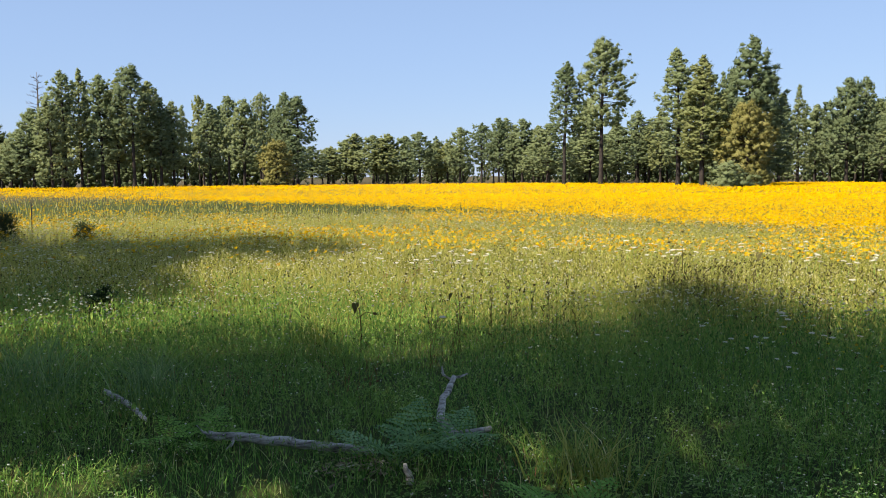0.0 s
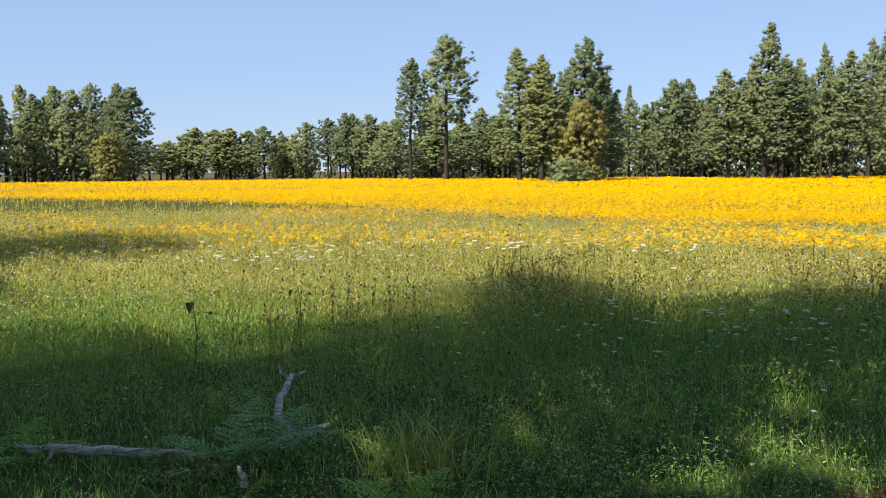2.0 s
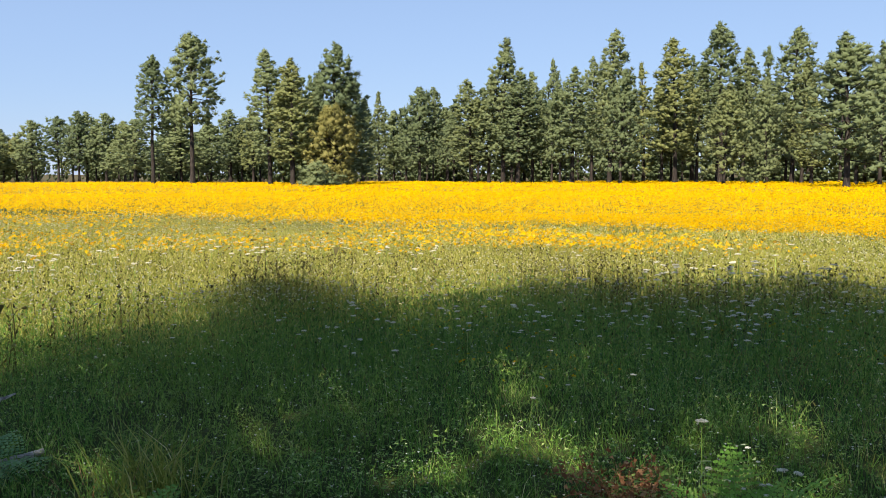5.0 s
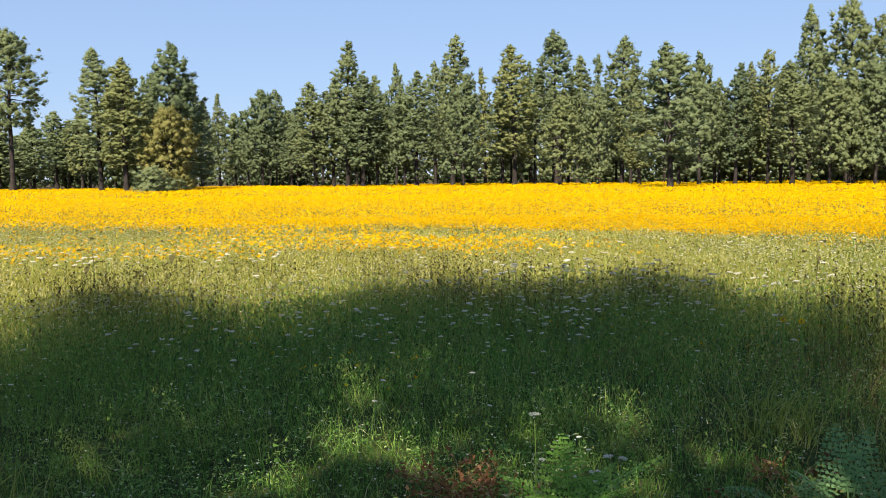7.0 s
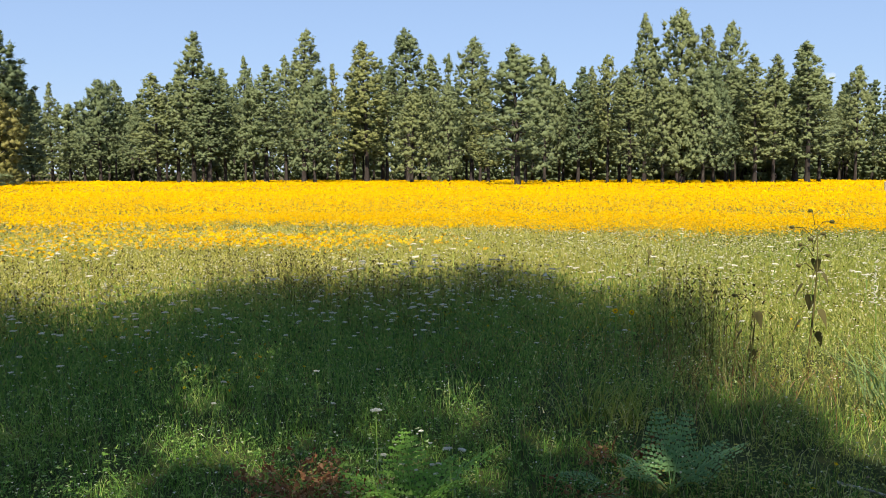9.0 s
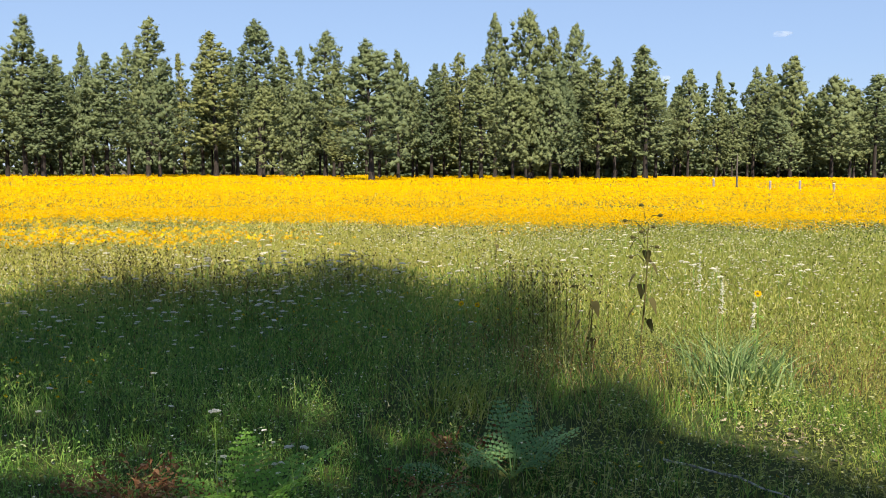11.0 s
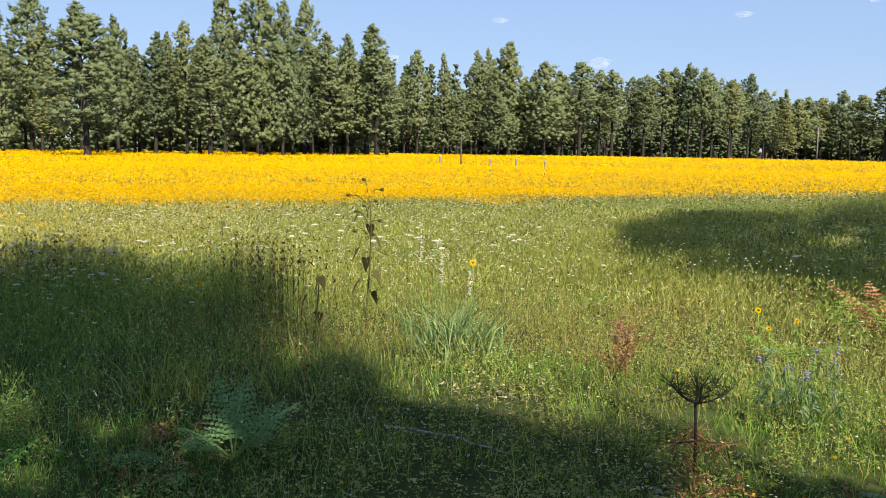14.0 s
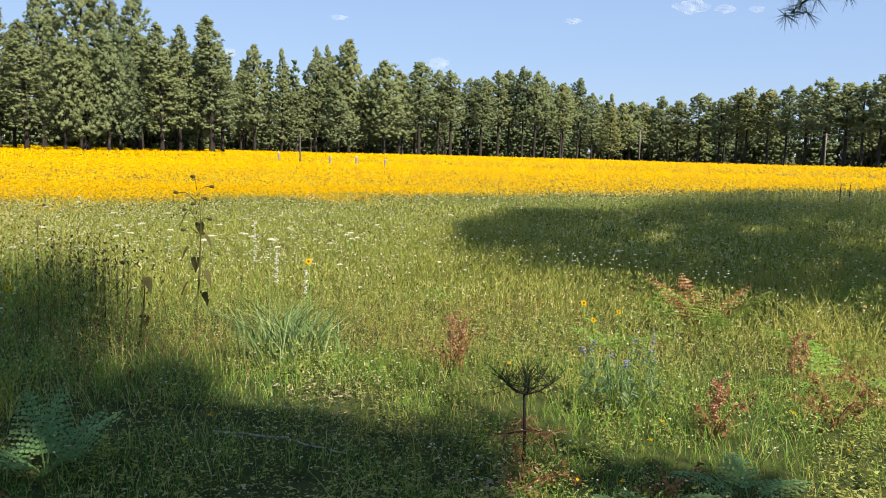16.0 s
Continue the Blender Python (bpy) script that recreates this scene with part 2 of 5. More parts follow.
    b = g[i % 64, (j + 1) % 64] * (1 - u) + g[(i + 1) % 64, (j + 1) % 64] * u
    return a * (1 - v) + b * v


def sector(rng, n, r0, r1, lo=-32.0, hi=128.0, power=1.0):
    """n places on the ground round the viewer's stand, between two ranges and two bearings (degrees to the right of north)."""
    r = (r0 ** (2 * power) + rng.rand(n) * (r1 ** (2 * power) - r0 ** (2 * power))) ** (0.5 / power)
    a = np.radians(lo + rng.rand(n) * (hi - lo))
    return 0.6 + r * np.sin(a), -0.4 + r * np.cos(a), r, np.degrees(a)


def slivers(rng, x, y, z, height, width, lean=0.5):
    """Far grass blades, three corners each."""
    n = len(x)
    a, b = rng.rand(n) * 2 * np.pi, rng.rand(n) * 2 * np.pi
    side = np.stack([np.cos(b), np.sin(b), 0 * x], 1) * (np.broadcast_to(width, n) / 2)[:, None]
    p = np.stack([x, y, z], 1)
    h = np.broadcast_to(height, n)
    out = np.stack([np.cos(a) * lean * h * rng.rand(n) * 0.7, np.sin(a) * lean * h * rng.rand(n) * 0.7, h], 1)
    v = np.stack([p - side, p + side, p + out], 1)
    return v.reshape(-1, 3), np.arange(3 * n).reshape(-1, 3)


def blades(rng, x, y, z, height, width, lean=0.35, bend=0.5):
    """Grass blades, five corners each."""
    n = len(x)
    a, b = rng.rand(n) * 2 * np.pi, rng.rand(n) * 2 * np.pi
    out = np.stack([np.cos(a), np.sin(a)], 1)
    side = np.stack([np.cos(b), np.sin(b)], 1) * (np.broadcast_to(width, n) / 2)[:, None]
    h = np.broadcast_to(height, n)
    l1 = (lean * rng.rand(n) * h * 0.5)[:, None]
    l2 = l1 * 2 + (bend * rng.rand(n) * h * 0.5)[:, None]
    p = np.stack([x, y], 1)
    v = np.zeros((n, 5, 3))
    v[:, 0, :2], v[:, 1, :2] = p - side, p + side
    v[:, 2, :2], v[:, 3, :2] = p - side * 0.75 + out * l1, p + side * 0.75 + out * l1
    v[:, 4, :2] = p + out * l2
    v[:, :2, 2] = z[:, None]
    v[:, 2:4, 2] = (z + h * 0.55)[:, None]
    v[:, 4, 2] = z + h * (1 - 0.25 * rng.rand(n) * bend)
    k = np.arange(n)[:, None] * 5
    t = np.concatenate([k + [0, 1, 3], k + [0, 3, 2], k + [2, 3, 4]])
    return v.reshape(-1, 3), t


def tube(points, radii, sides=8, close=True):
    """A tapered round stick through the points."""
    points = [Vector(p) for p in points]
    verts, tris = [], []
    for i, p in enumerate(points):
        d = (points[min(i + 1, len(points) - 1)] - points[max(i - 1, 0)]).normalized()
        u = d.orthogonal().normalized()
        w = d.cross(u)
        for k in range(sides):
            a = 2 * math.pi * k / sides
            verts.append(p + (u * math.cos(a) + w * math.sin(a)) * radii[i])
    for i in range(len(points) - 1):
        for k in range(sides):
            a, b = i * sides + k, i * sides + (k + 1) % sides
            tris += [(a, b, b + sides), (a, b + sides, a + sides)]
    if close:
        for ring, flip in ((0, True), (len(points) - 1, False)):
            verts.append(points[ring])
            c = len(verts) - 1
            for k in range(sides):
                a, b = ring * sides + k, ring * sides + (k + 1) % sides
                tris.append((c, b, a) if flip else (c, a, b))
    return np.array([tuple(v) for v in verts]), np.array(tris)


# ---- the ground ----
def make_ground():
    rings = [0, 1, 2, 3, 4, 5, 6, 7, 8, 9, 10, 12, 14, 16, 19, 22, 26, 31, 38, 48, 60, 80, 110, 150, 220, 350, 600, 1200, 3000]
    n = 96
    verts, tris = [(0, 0, float(level(0, 0)))], []
    for r in rings[1:]:
        for k in range(n):
            x, y = r * math.cos(2 * math.pi * k / n), r * math.sin(2 * math.pi * k / n)
            verts.append((x, y, float(level(x, y))))
    for k in range(n):
        tris.append((0, 1 + k, 1 + (k + 1) % n))
    for i in range(len(rings) - 2):
        for k in range(n):
            a, b = 1 + i * n + k, 1 + i * n + (k + 1) % n
            tris += [(a, a + n, b + n), (a, b + n, b)]
    ob = new("ground", raw("ground", verts, tris, GROUND))
    ob.data.shade_smooth()
    tagged(ob, "flat meadow soil with moss and dry litter", "ground", kind="structure")


make_ground()


# ---- pines ----
def needle_tufts(rng, tips, scales, dirs, away, spikes, core, wide=0.34):
    """Soft tufts of needles: a dense heart with a fringe of pointed sprays, and normals that shade each tuft as a soft lump."""
    tips, scales, dirs = np.array(tips), np.array(scales), np.array(dirs)
    n, k = len(tips), spikes
    c, size = np.repeat(tips, k, 0), np.repeat(scales, k)[:, None]
    q = rng.normal(0, 1, (n * k, 3)) + 0.45 * np.repeat(dirs, k, 0) + [0, 0, 0.25]
    q /= np.linalg.norm(q, axis=1)[:, None]
    w = np.cross(q, rng.normal(0, 1, q.shape))
    w /= np.linalg.norm(w, axis=1)[:, None] + 1e-9
    w *= wide * size * rng.uniform(0.6, 1.2, (n * k, 1)) / 2
    root = c + q * size * rng.uniform(0.35, 0.8, (n * k, 1))
    tip = root + (q * 0.75 + rng.normal(0, 0.4, q.shape)) * size * rng.uniform(0.3, 0.6, (n * k, 1))
    v = np.stack([root - w, root + w, tip], 1)
    flat = np.cross(v[:, 1] - v[:, 0], v[:, 2] - v[:, 0])
    normal = (v - c[:, None]) / size[:, None] + np.array([0, 0, 0.2]) + 1.0 * np.repeat(away, k, 0)[:, None] + 0.15 * rng.normal(0, 1, (n * k, 1, 3))
    turned = (flat * normal.mean(1)).sum(1) < 0
    v[turned], normal[turned] = v[turned][:, ::-1], normal[turned][:, ::-1]
    normal /= np.linalg.norm(normal, axis=2)[:, :, None] + 1e-9
    o = np.array([(1, 0, 0), (0, 1, 0), (-1, 0, 0), (0, -1, 0), (0, 0, 0.8), (0, 0, -0.7)])
    f = np.array([(0, 1, 4), (1, 2, 4), (2, 3, 4), (3, 0, 4), (1, 0, 5), (2, 1, 5), (3, 2, 5), (0, 3, 5)])
    turn = rng.rand(n) * 6.283
    ox = o[None, :, 0] * np.cos(turn)[:, None] - o[None, :, 1] * np.sin(turn)[:, None]
    oy = o[None, :, 0] * np.sin(turn)[:, None] + o[None, :, 1] * np.cos(turn)[:, None]
    o = np.stack([ox, oy, np.broadcast_to(o[None, :, 2], ox.shape)], 2)
    heart = tips[:, None] + o * (scales * core)[:, None, None] * rng.uniform(0.75, 1.2, (n, 6, 1))
    hn = o * 0.9 + 0.7 * away[:, None] + 0.15 * np.array([0, 0, 1.0]) + rng.normal(0, 0.15, (n, 6, 3))
    hn /= np.linalg.norm(hn, axis=2)[:, :, None] + 1e-9
    leaf = joined((v.reshape(-1, 3), np.arange(3 * n * k).reshape(-1, 3)), (heart.reshape(-1, 3), (np.arange(n)[:, None, None] * 6 + f[None]).reshape(-1, 3)))
    return leaf, np.concatenate([normal.reshape(-1, 3), hn.reshape(-1, 3)])


def crown_shape(kind, u):
    """How wide a crown of each kind stands at a part of its height."""
    if kind == "d":
        return (1 - u ** 2.1) ** 0.8 * (0.74 + 0.26 * min(1, u * 4))
    if kind == "t":
        return (1 - u ** 2.2) ** 0.75 * (0.55 + 0.45 * min(1, u * 3))
    if kind == "y":
        return (1 - u ** 1.3) ** 0.85
    return math.sqrt(max(0.0, 1 - (u * 1.02 - 0.35) ** 2 / 0.47))


def pine_meshes(seed, kind, spikes=14, height=20.0, radius=3.5, low=None, core=0.66, limbs=1.0, wide=0.27):
    """Trunk with limbs, and crown of soft needle tufts that fan out on each limb."""
    rng = np.random.RandomState(seed)
    low = low or {"d": 0.22, "t": 0.38, "y": 0.12, "b": 0.07, "s": 0.0}[kind]
    lean = rng.uniform(-0.5, 0.5, 2)
    wob = rng.uniform(-0.18, 0.18, (7, 2))

    def axis(z):
        f = z / height
        i = min(int(f * 6), 5)
        w = wob[i] * (1 - (f * 6 - i)) + wob[i + 1] * (f * 6 - i)
        return np.array([lean[0] * f * f + w[0] * f, lean[1] * f * f + w[1] * f, z])

    zs = np.linspace(0, height * 0.97, 11)
    rad = [(0.08 + 0.0095 * height) * (1 - z / height) ** 0.8 + 0.02 + (0.12 if z == 0 else 0) for z in zs]
    wood = [tube([axis(z) - np.array([0, 0, 0.3 if z == 0 else 0]) for z in zs], rad, 8, close=False)]
    tips, dirs, scales = [], [], []
    n = int(limbs * {"d": 88, "t": 64, "y": 80, "b": 80, "s": 40}[kind] * max(0.5, (height / 20) ** 0.8 * (radius / 3.5) ** 0.3))
    gain = rng.rand(48) * (0.55 if kind == "t" else 0.48) + 0.62
    for i in range(n):
        u = ((i + rng.rand()) / n) ** 0.9
        z = height * (low + (0.965 - low) * u)
        a = i * 2.39996 + rng.uniform(-0.5, 0.5)
        length = max(0.25, radius * crown_shape(kind, u) * gain[int(a / (2 * math.pi) * 8) % 8 + 8 * int(u * 5.99)] * rng.uniform(0.85, 1.1))
        rise = radians(-4 + 40 * u ** 1.2 + rng.uniform(-15, 15))
        d = np.array([math.cos(a) * math.cos(rise), math.sin(a) * math.cos(rise), math.sin(rise)])
        root, side = axis(z), np.array([-math.sin(a), math.cos(a), 0])

        def along(s):
            return root + d * length * s + np.array([0, 0, 0.25 * length * (s * s - s * 0.6)])

        wood.append(tube([along(0), along(0.5), along(0.95)], [0.022 + 0.014 * length, 0.03, 0.012], 3, close=False))
        for j, s in enumerate([0.98, 0.92, 0.86, 0.80, 0.74, 0.66, 0.60, 0.50, 0.38] if length > 1.1 else [0.95, 0.8, 0.65, 0.4]):
            sway = 0.0 if j == 0 else (-1) ** j * rng.uniform(0.35, 0.9) * (1.12 - s) * length
            tips.append(along(s) + side * sway + np.array([0, 0, rng.uniform(-0.4, 0.5)]))
            scales.append(rng.uniform(0.27, 0.50) * (0.7 + 0.3 * min(1, length / 2)))
            dirs.append(d)
    for k in range(9):
        tips.append(axis(height * 0.98) + np.array([rng.normal(0, 0.06 + 0.05 * k), rng.normal(0, 0.06 + 0.05 * k), 0.1 - 0.15 * k]))
        scales.append(0.36 + 0.02 * k)
        dirs.append(np.array([0, 0, 1.0]))
    # older needles in the crown's heart
    for k in range(40):
        u = rng.rand()
        r, a = radius * 0.4 * crown_shape(kind, u) * math.sqrt(rng.rand()), rng.rand() * 6.283
        tips.append(axis(height * (low + 0.04 + (0.88 - low) * u)) + np.array([r * math.cos(a), r * math.sin(a), 0]))
        scales.append(rng.uniform(0.45, 0.7))
        dirs.append(np.zeros(3))
    away = np.array(tips) * [1, 1, 0]
    away = away / (np.linalg.norm(away, axis=1)[:, None] + 0.6)
    leaf, soft = needle_tufts(rng, tips, scales, dirs, away, spikes, core, wide)
    return joined(*wood), leaf, soft


PINE_LABELS = {
    "d": "dark green bushy pine tree standing at the meadow's edge",
    "t": "tall pine tree with a bare lower trunk beside the meadow",
    "y": "slender pointed young pine tree at the meadow's edge",
    "b": "olive-yellow rounded young pine standing in the flowers",
    "s": "low grey-green pine bush among yellow flowers",
}
PINES = {}


def pine_kind(key, seed, kind, **more):
    wood, crown, soft = pine_meshes(seed, kind, **more)
    ob = thing("pine_tree" if kind != "s" else "pine_bush", PINE_LABELS[kind], "tree", "pines round the meadow")
    part("trunk", wood, BARK, ob)
    part("crown", crown, OLIVE if kind == "b" else NEEDLES, ob, normals=soft)
    PINES.setdefault(key, []).append([ob, False, more["height"], more["radius"]])


for n in range(4):
    pine_kind("d", 10 + n, "d", height=19.0, radius=3.5)
    pine_kind("d", 20 + n, "d", height=12.0, radius=3.6, low=(0.10, 0.16, 0.2, 0.08)[n])
for n in range(3):
    pine_kind("t", 30 + n, "t", height=20.0, radius=3.5)
    pine_kind("t", 35 + n, "t", height=15.0, radius=3.8)
pine_kind("y", 40, "y", height=20.0, radius=3.5)
pine_kind("y", 41, "y", height=16.0, radius=2.2)
pine_kind("b", 50, "b", height=7.6, radius=3.5, spikes=18, core=0.7, limbs=1.3)
pine_kind("s", 60, "s", height=1.9, radius=2.0)
for n in range(3):
    pine_kind("far", 70 + n, "dtd"[n], height=(15.0, 20.0, 10.0)[n], radius=3.2, spikes=5, wide=0.45, limbs=0.7)
for n in range(3):
    pine_kind("d_far", 100 + n, "d", height=(18.0, 11.0, 14.0)[n], radius=3.5, spikes=8, wide=0.36)
    pine_kind("t_far", 110 + n, "t", height=(18.0, 13.0, 15.0)[n], radius=3.5, spikes=8, wide=0.36)


def plant_pine(key, x, y, h, r, rng, label=""):
    fit = [abs(math.log(h / r * p[3] / p[2])) for p in PINES[key]]
    one = rng.choice([p for p, f in zip(PINES[key], fit) if f < min(fit) + 0.22])
    turn = rng.uniform(0, 6.28)
    m = Matrix.LocRotScale((x, y, -0.02), Euler((0, 0, turn)), (r / one[3], r / one[3], h / one[2]))
    if one[1]:
        ob = copy_thing(one[0], m @ Matrix.Diagonal((*(1 / v for v in one[0].scale), 1)))
    else:
        ob, one[1] = one[0], True
        ob.matrix_basis = m
    if label:
        tagged(ob, label)
    return ob


# trees of the meadow's edge: place, height, crown radius, kind
LEFT_GROVE = [
    (-50, 118, 9.4, 3.0, "d"), (-46, 115, 6.6, 2.3, "d"), (-44, 113, 7.8, 2.3, "d"), (-42, 112, 10.3, 2.4, "d"),
    (-39, 110, 11.3, 2.2, "d"), (-38, 112, 15.0, 2.2, "t"), (-38, 118, 15.9, 1.8, "d"), (-34, 114, 14.7, 2.4, "d"),
    (-34, 121, 15.0, 2.0, "d"), (-30, 114, 16.0, 2.9, "t"), (-29, 118, 14.3, 2.5, "d"), (-27, 116, 12.0, 1.8, "d"),
    (-26, 119, 11.8, 2.0, "d"), (-26, 126, 11.9, 1.7, "y"), (-26, 137, 14.3, 1.6, "t"), (-22, 124, 11.9, 2.2, "d"),
    (-22, 141, 14.6, 2.1, "t"),
]
GROVE_END = [
    (-17, 123, 12.4, 2.7, "d"), (-16, 137, 14.8, 2.0, "t"), (-12, 118, 6.1, 2.6, "b"), (-12, 133, 14.4, 2.2, "t"),
    (-10, 130, 13.6, 2.7, "t"), (-10, 123, 7.3, 2.2, "d"), (-9, 149, 6.7, 2.4, "d"), (-8, 189, 7.9, 3.3, "d"),
    (-4, 189, 9.6, 3.1, "d"), (-2, 189, 10.9, 3.6, "d"), (2, 184, 10.3, 3.2, "d"), (5, 184, 10.6, 3.5, "d"),
    (9, 184, 10.1, 3.2, "d"), (11, 166, 10.1, 2.7, "d"), (15, 172, 8.8, 2.6, "d"), (17, 171, 8.1, 2.8, "d"),
    (18, 157, 10.4, 2.6, "d"),
]
MIDDLE = [
    (24, 171, 12.0, 3.0, "t"), (26, 161, 12.4, 2.4, "d"), (28, 165, 12.6, 2.5, "d"), (30, 158, 12.0, 3.0, "d"),
    (29, 142, 6.9, 2.5, "d"), (33, 157, 10.7, 2.6, "d"), (26, 107, 15.8, 2.2, "t"), (30, 104, 18.3, 3.5, "t"),
    (27, 121, 8.9, 2.5, "d"), (34, 124, 8.3, 3.0, "d"), (39, 126, 8.9, 2.7, "d"), (49, 147, 12.7, 2.7, "d"),
    (51, 147, 11.2, 2.3, "d"), (51, 141, 11.8, 2.4, "d"),
]
CLUMP = [
    (34, 88, 14.7, 2.2, "d"), (35, 84, 13.4, 2.4, "d"), (40, 85, 15.2, 3.3, "d"), (43, 87, 12.4, 2.5, "d"),
    (38, 80, 7.8, 2.9, "b"), (34, 75, 1.9, 1.7, "s"), (55, 107, 11.9, 2.4, "d"), (64, 119, 14.3, 2.0, "y"),
    (70, 125, 11.9, 2.5, "d"), (69, 119, 9.3, 2.2, "d"), (65, 108, 14.0, 2.7, "d"), (68, 109, 14.3, 1.7, "t"),
    (70, 108, 11.3, 1.9, "t"),
]
CENTRE_A = [
    (62, 94, 9.0, 2.0, "d"), (60, 87, 13.0, 2.3, "d"), (62, 86, 13.3, 2.1, "d"), (62, 83, 17.7, 2.4, "d"),
    (62, 80, 13.2, 2.3, "d"), (65, 81, 13.6, 1.8, "d"), (78, 93, 17.2, 1.6, "d"), (66, 77, 11.8, 1.9, "d"),
    (67, 76, 13.8, 2.3, "d"), (81, 88, 17.2, 2.1, "d"), (73, 76, 18.5, 2.4, "d"), (68, 69, 12.6, 2.3, "d"),
    (86, 83, 16.2, 1.5, "y"), (81, 75, 14.1, 1.8, "d"), (79, 71, 17.4, 2.7, "d"), (84, 72, 14.7, 1.9, "d"),
    (86, 70, 19.8, 2.8, "t"), (72, 58, 10.4, 2.1, "d"),
]
CENTRE_B = [
    (89, 69, 16.7, 2.0, "d"), (91, 67, 16.6, 1.5, "y"), (80, 59, 11.2, 1.9, "d"), (89, 62, 18.3, 2.5, "t"),
    (88, 60, 14.4, 1.7, "d"), (81, 54, 9.6, 1.7, "d"), (65, 40, 12.3, 3.0, "d"), (81, 49, 13.7, 1.3, "y"),
    (80, 46, 13.6, 2.1, "d"), (85, 47, 10.5, 1.4, "d"), (82, 43, 12.6, 1.7, "d"), (87, 44, 13.1, 1.4, "d"),
    (83, 40, 13.7, 1.5, "t"), (88, 41, 12.5, 1.6, "d"), (82, 37, 12.2, 1.9, "d"), (97, 42, 19.9, 2.1, "d"),
    (81, 33, 10.3, 2.0, "d"), (95, 37, 19.6, 2.9, "t"), (83, 32, 10.8, 2.0, "d"), (84, 30, 11.8, 2.0, "d"),
]
RIGHT_STAND = [
    (98, 35, 18.2, 1.8, "t"), (97, 32, 18.1, 1.9, "t"), (84, 32, 10.9, 2.1, "d"), (87, 30, 12.2, 2.0, "d"),
    (93, 30, 13.2, 1.7, "d"), (91, 27, 13.5, 2.0, "d"), (94, 26, 13.8, 1.7, "d"), (99, 25, 15.1, 1.2, "y"),
    (96, 23, 15.0, 2.4, "d"), (101, 23, 11.8, 1.7, "d"), (127, 26, 11.8, 2.1, "d"), (120, 23, 14.8, 2.1, "d"),
    (119, 19, 14.3, 1.9, "y"), (119, 17, 10.3, 1.6, "d"), (124, 15, 15.1, 2.0, "d"), (129, 14, 15.9, 1.7, "d"),
    (122, 10, 16.1, 2.6, "d"),
]
RIGHT_EDGE = [
    (117, 11, 9.2, 2.2, "d"), (125, 8, 9.0, 2.2, "d"), (122, 5, 13.3, 3.0, "d"), (129, 3, 12.7, 2.1, "d"),
    (130, -0, 14.1, 3.0, "t"), (136, -3, 13.5, 1.8, "t"), (136, -5, 13.5, 2.4, "t"), (139, -8, 12.7, 1.9, "t"),
    (138, -10, 12.9, 2.2, "t"), (140, -13, 14.0, 2.3, "t"), (143, -15, 14.5, 2.1, "t"), (140, -17, 14.7, 2.3, "t"),
    (140, -19, 14.0, 2.6, "t"), (142, -21, 12.7, 2.3, "t"), (144, -24, 12.6, 2.3, "t"),
]
FAR_RIGHT = [
    (148, -25, 12.9, 2.4, "t"), (150, -28, 14.1, 2.0, "t"), (152, -31, 11.6, 2.3, "t"), (151, -34, 11.7, 1.9, "y"),
    (155, -37, 10.3, 2.4, "d"), (157, -39, 10.7, 2.6, "d"), (159, -42, 10.8, 2.4, "t"), (158, -45, 11.9, 2.2, "d"),
    (157, -48, 11.2, 2.4, "t"), (154, -51, 12.4, 3.0, "t"), (152, -54, 11.5, 2.4, "t"), (149, -56, 12.4, 2.6, "t"),
    (147, -57, 13.3, 2.3, "t"), (145, -60, 12.7, 2.7, "t"), (140, -61, 12.9, 2.5, "t"), (135, -62, 12.7, 2.4, "t"),
    (129, -62, 13.3, 3.1, "t"), (128, -65, 12.7, 3.1, "t"), (125, -66, 12.6, 2.3, "t"),
]
BEYOND_RIGHT = [
    (122, -67, 13.5, 2.6, "t"), (119, -68, 12.1, 2.6, "t"), (115, -69, 12.3, 2.7, "t"), (112, -70, 11.7, 2.7, "d"),
    (109, -71, 12.2, 2.6, "t"),
]
FRONT = LEFT_GROVE + GROVE_END + MIDDLE + CLUMP + CENTRE_A + CENTRE_B + RIGHT_STAND + RIGHT_EDGE + FAR_RIGHT + BEYOND_RIGHT


def octahedra(c, s):
    n = len(c)
    o = np.array([(1, 0, 0.5), (-0.5, 0.87, 0.5), (-0.5, -0.87, 0.5), (0, 0, -0.9)])
    v = c[:, None] + o[None] * np.broadcast_to(s, (n, 3))[:, None]
    f = np.array([(0, 1, 2), (1, 0, 3), (2, 1, 3), (0, 2, 3)])
    return v.reshape(-1, 3), (np.arange(n)[:, None, None] * 4 + f[None]).reshape(-1, 3)


def far_wood(places):
    """The many pines deep in the wood, seen only through gaps: stems and ragged crowns."""
    rng = np.random.RandomState(31)
    stems, crowns = [], []
    for x, y, h in places:
        stems.append(tube([(x, y, -0.3), (x, y, h * 0.95)], [0.26, 0.03], 5, close=False))
        m = 130
        u = rng.rand(m)
        a, z = rng.rand(m) * 2 * np.pi, np.where(rng.rand(m) < 0.45, rng.uniform(0.3, 4.6, m), h * (0.2 + 0.78 * u))
        r = 3.2 * (1 - u) ** 0.6 * np.sqrt(rng.rand(m))
        c = np.stack([x + r * np.cos(a), y + r * np.sin(a), z], 1)
        crowns.append(octahedra(c, rng.uniform(0.3, 0.65, (m, 1))))
    tagged(new("far_wood", raw("far_wood", *joined(*crowns), NEEDLES)), "dense far pine wood behind the meadow's edge", "trees", kind="stuff")
    tagged(new("far_stems", raw("far_stems", *joined(*stems), BARK)), "dark pine trunks deep in the wood", "tree trunks", kind="stuff")


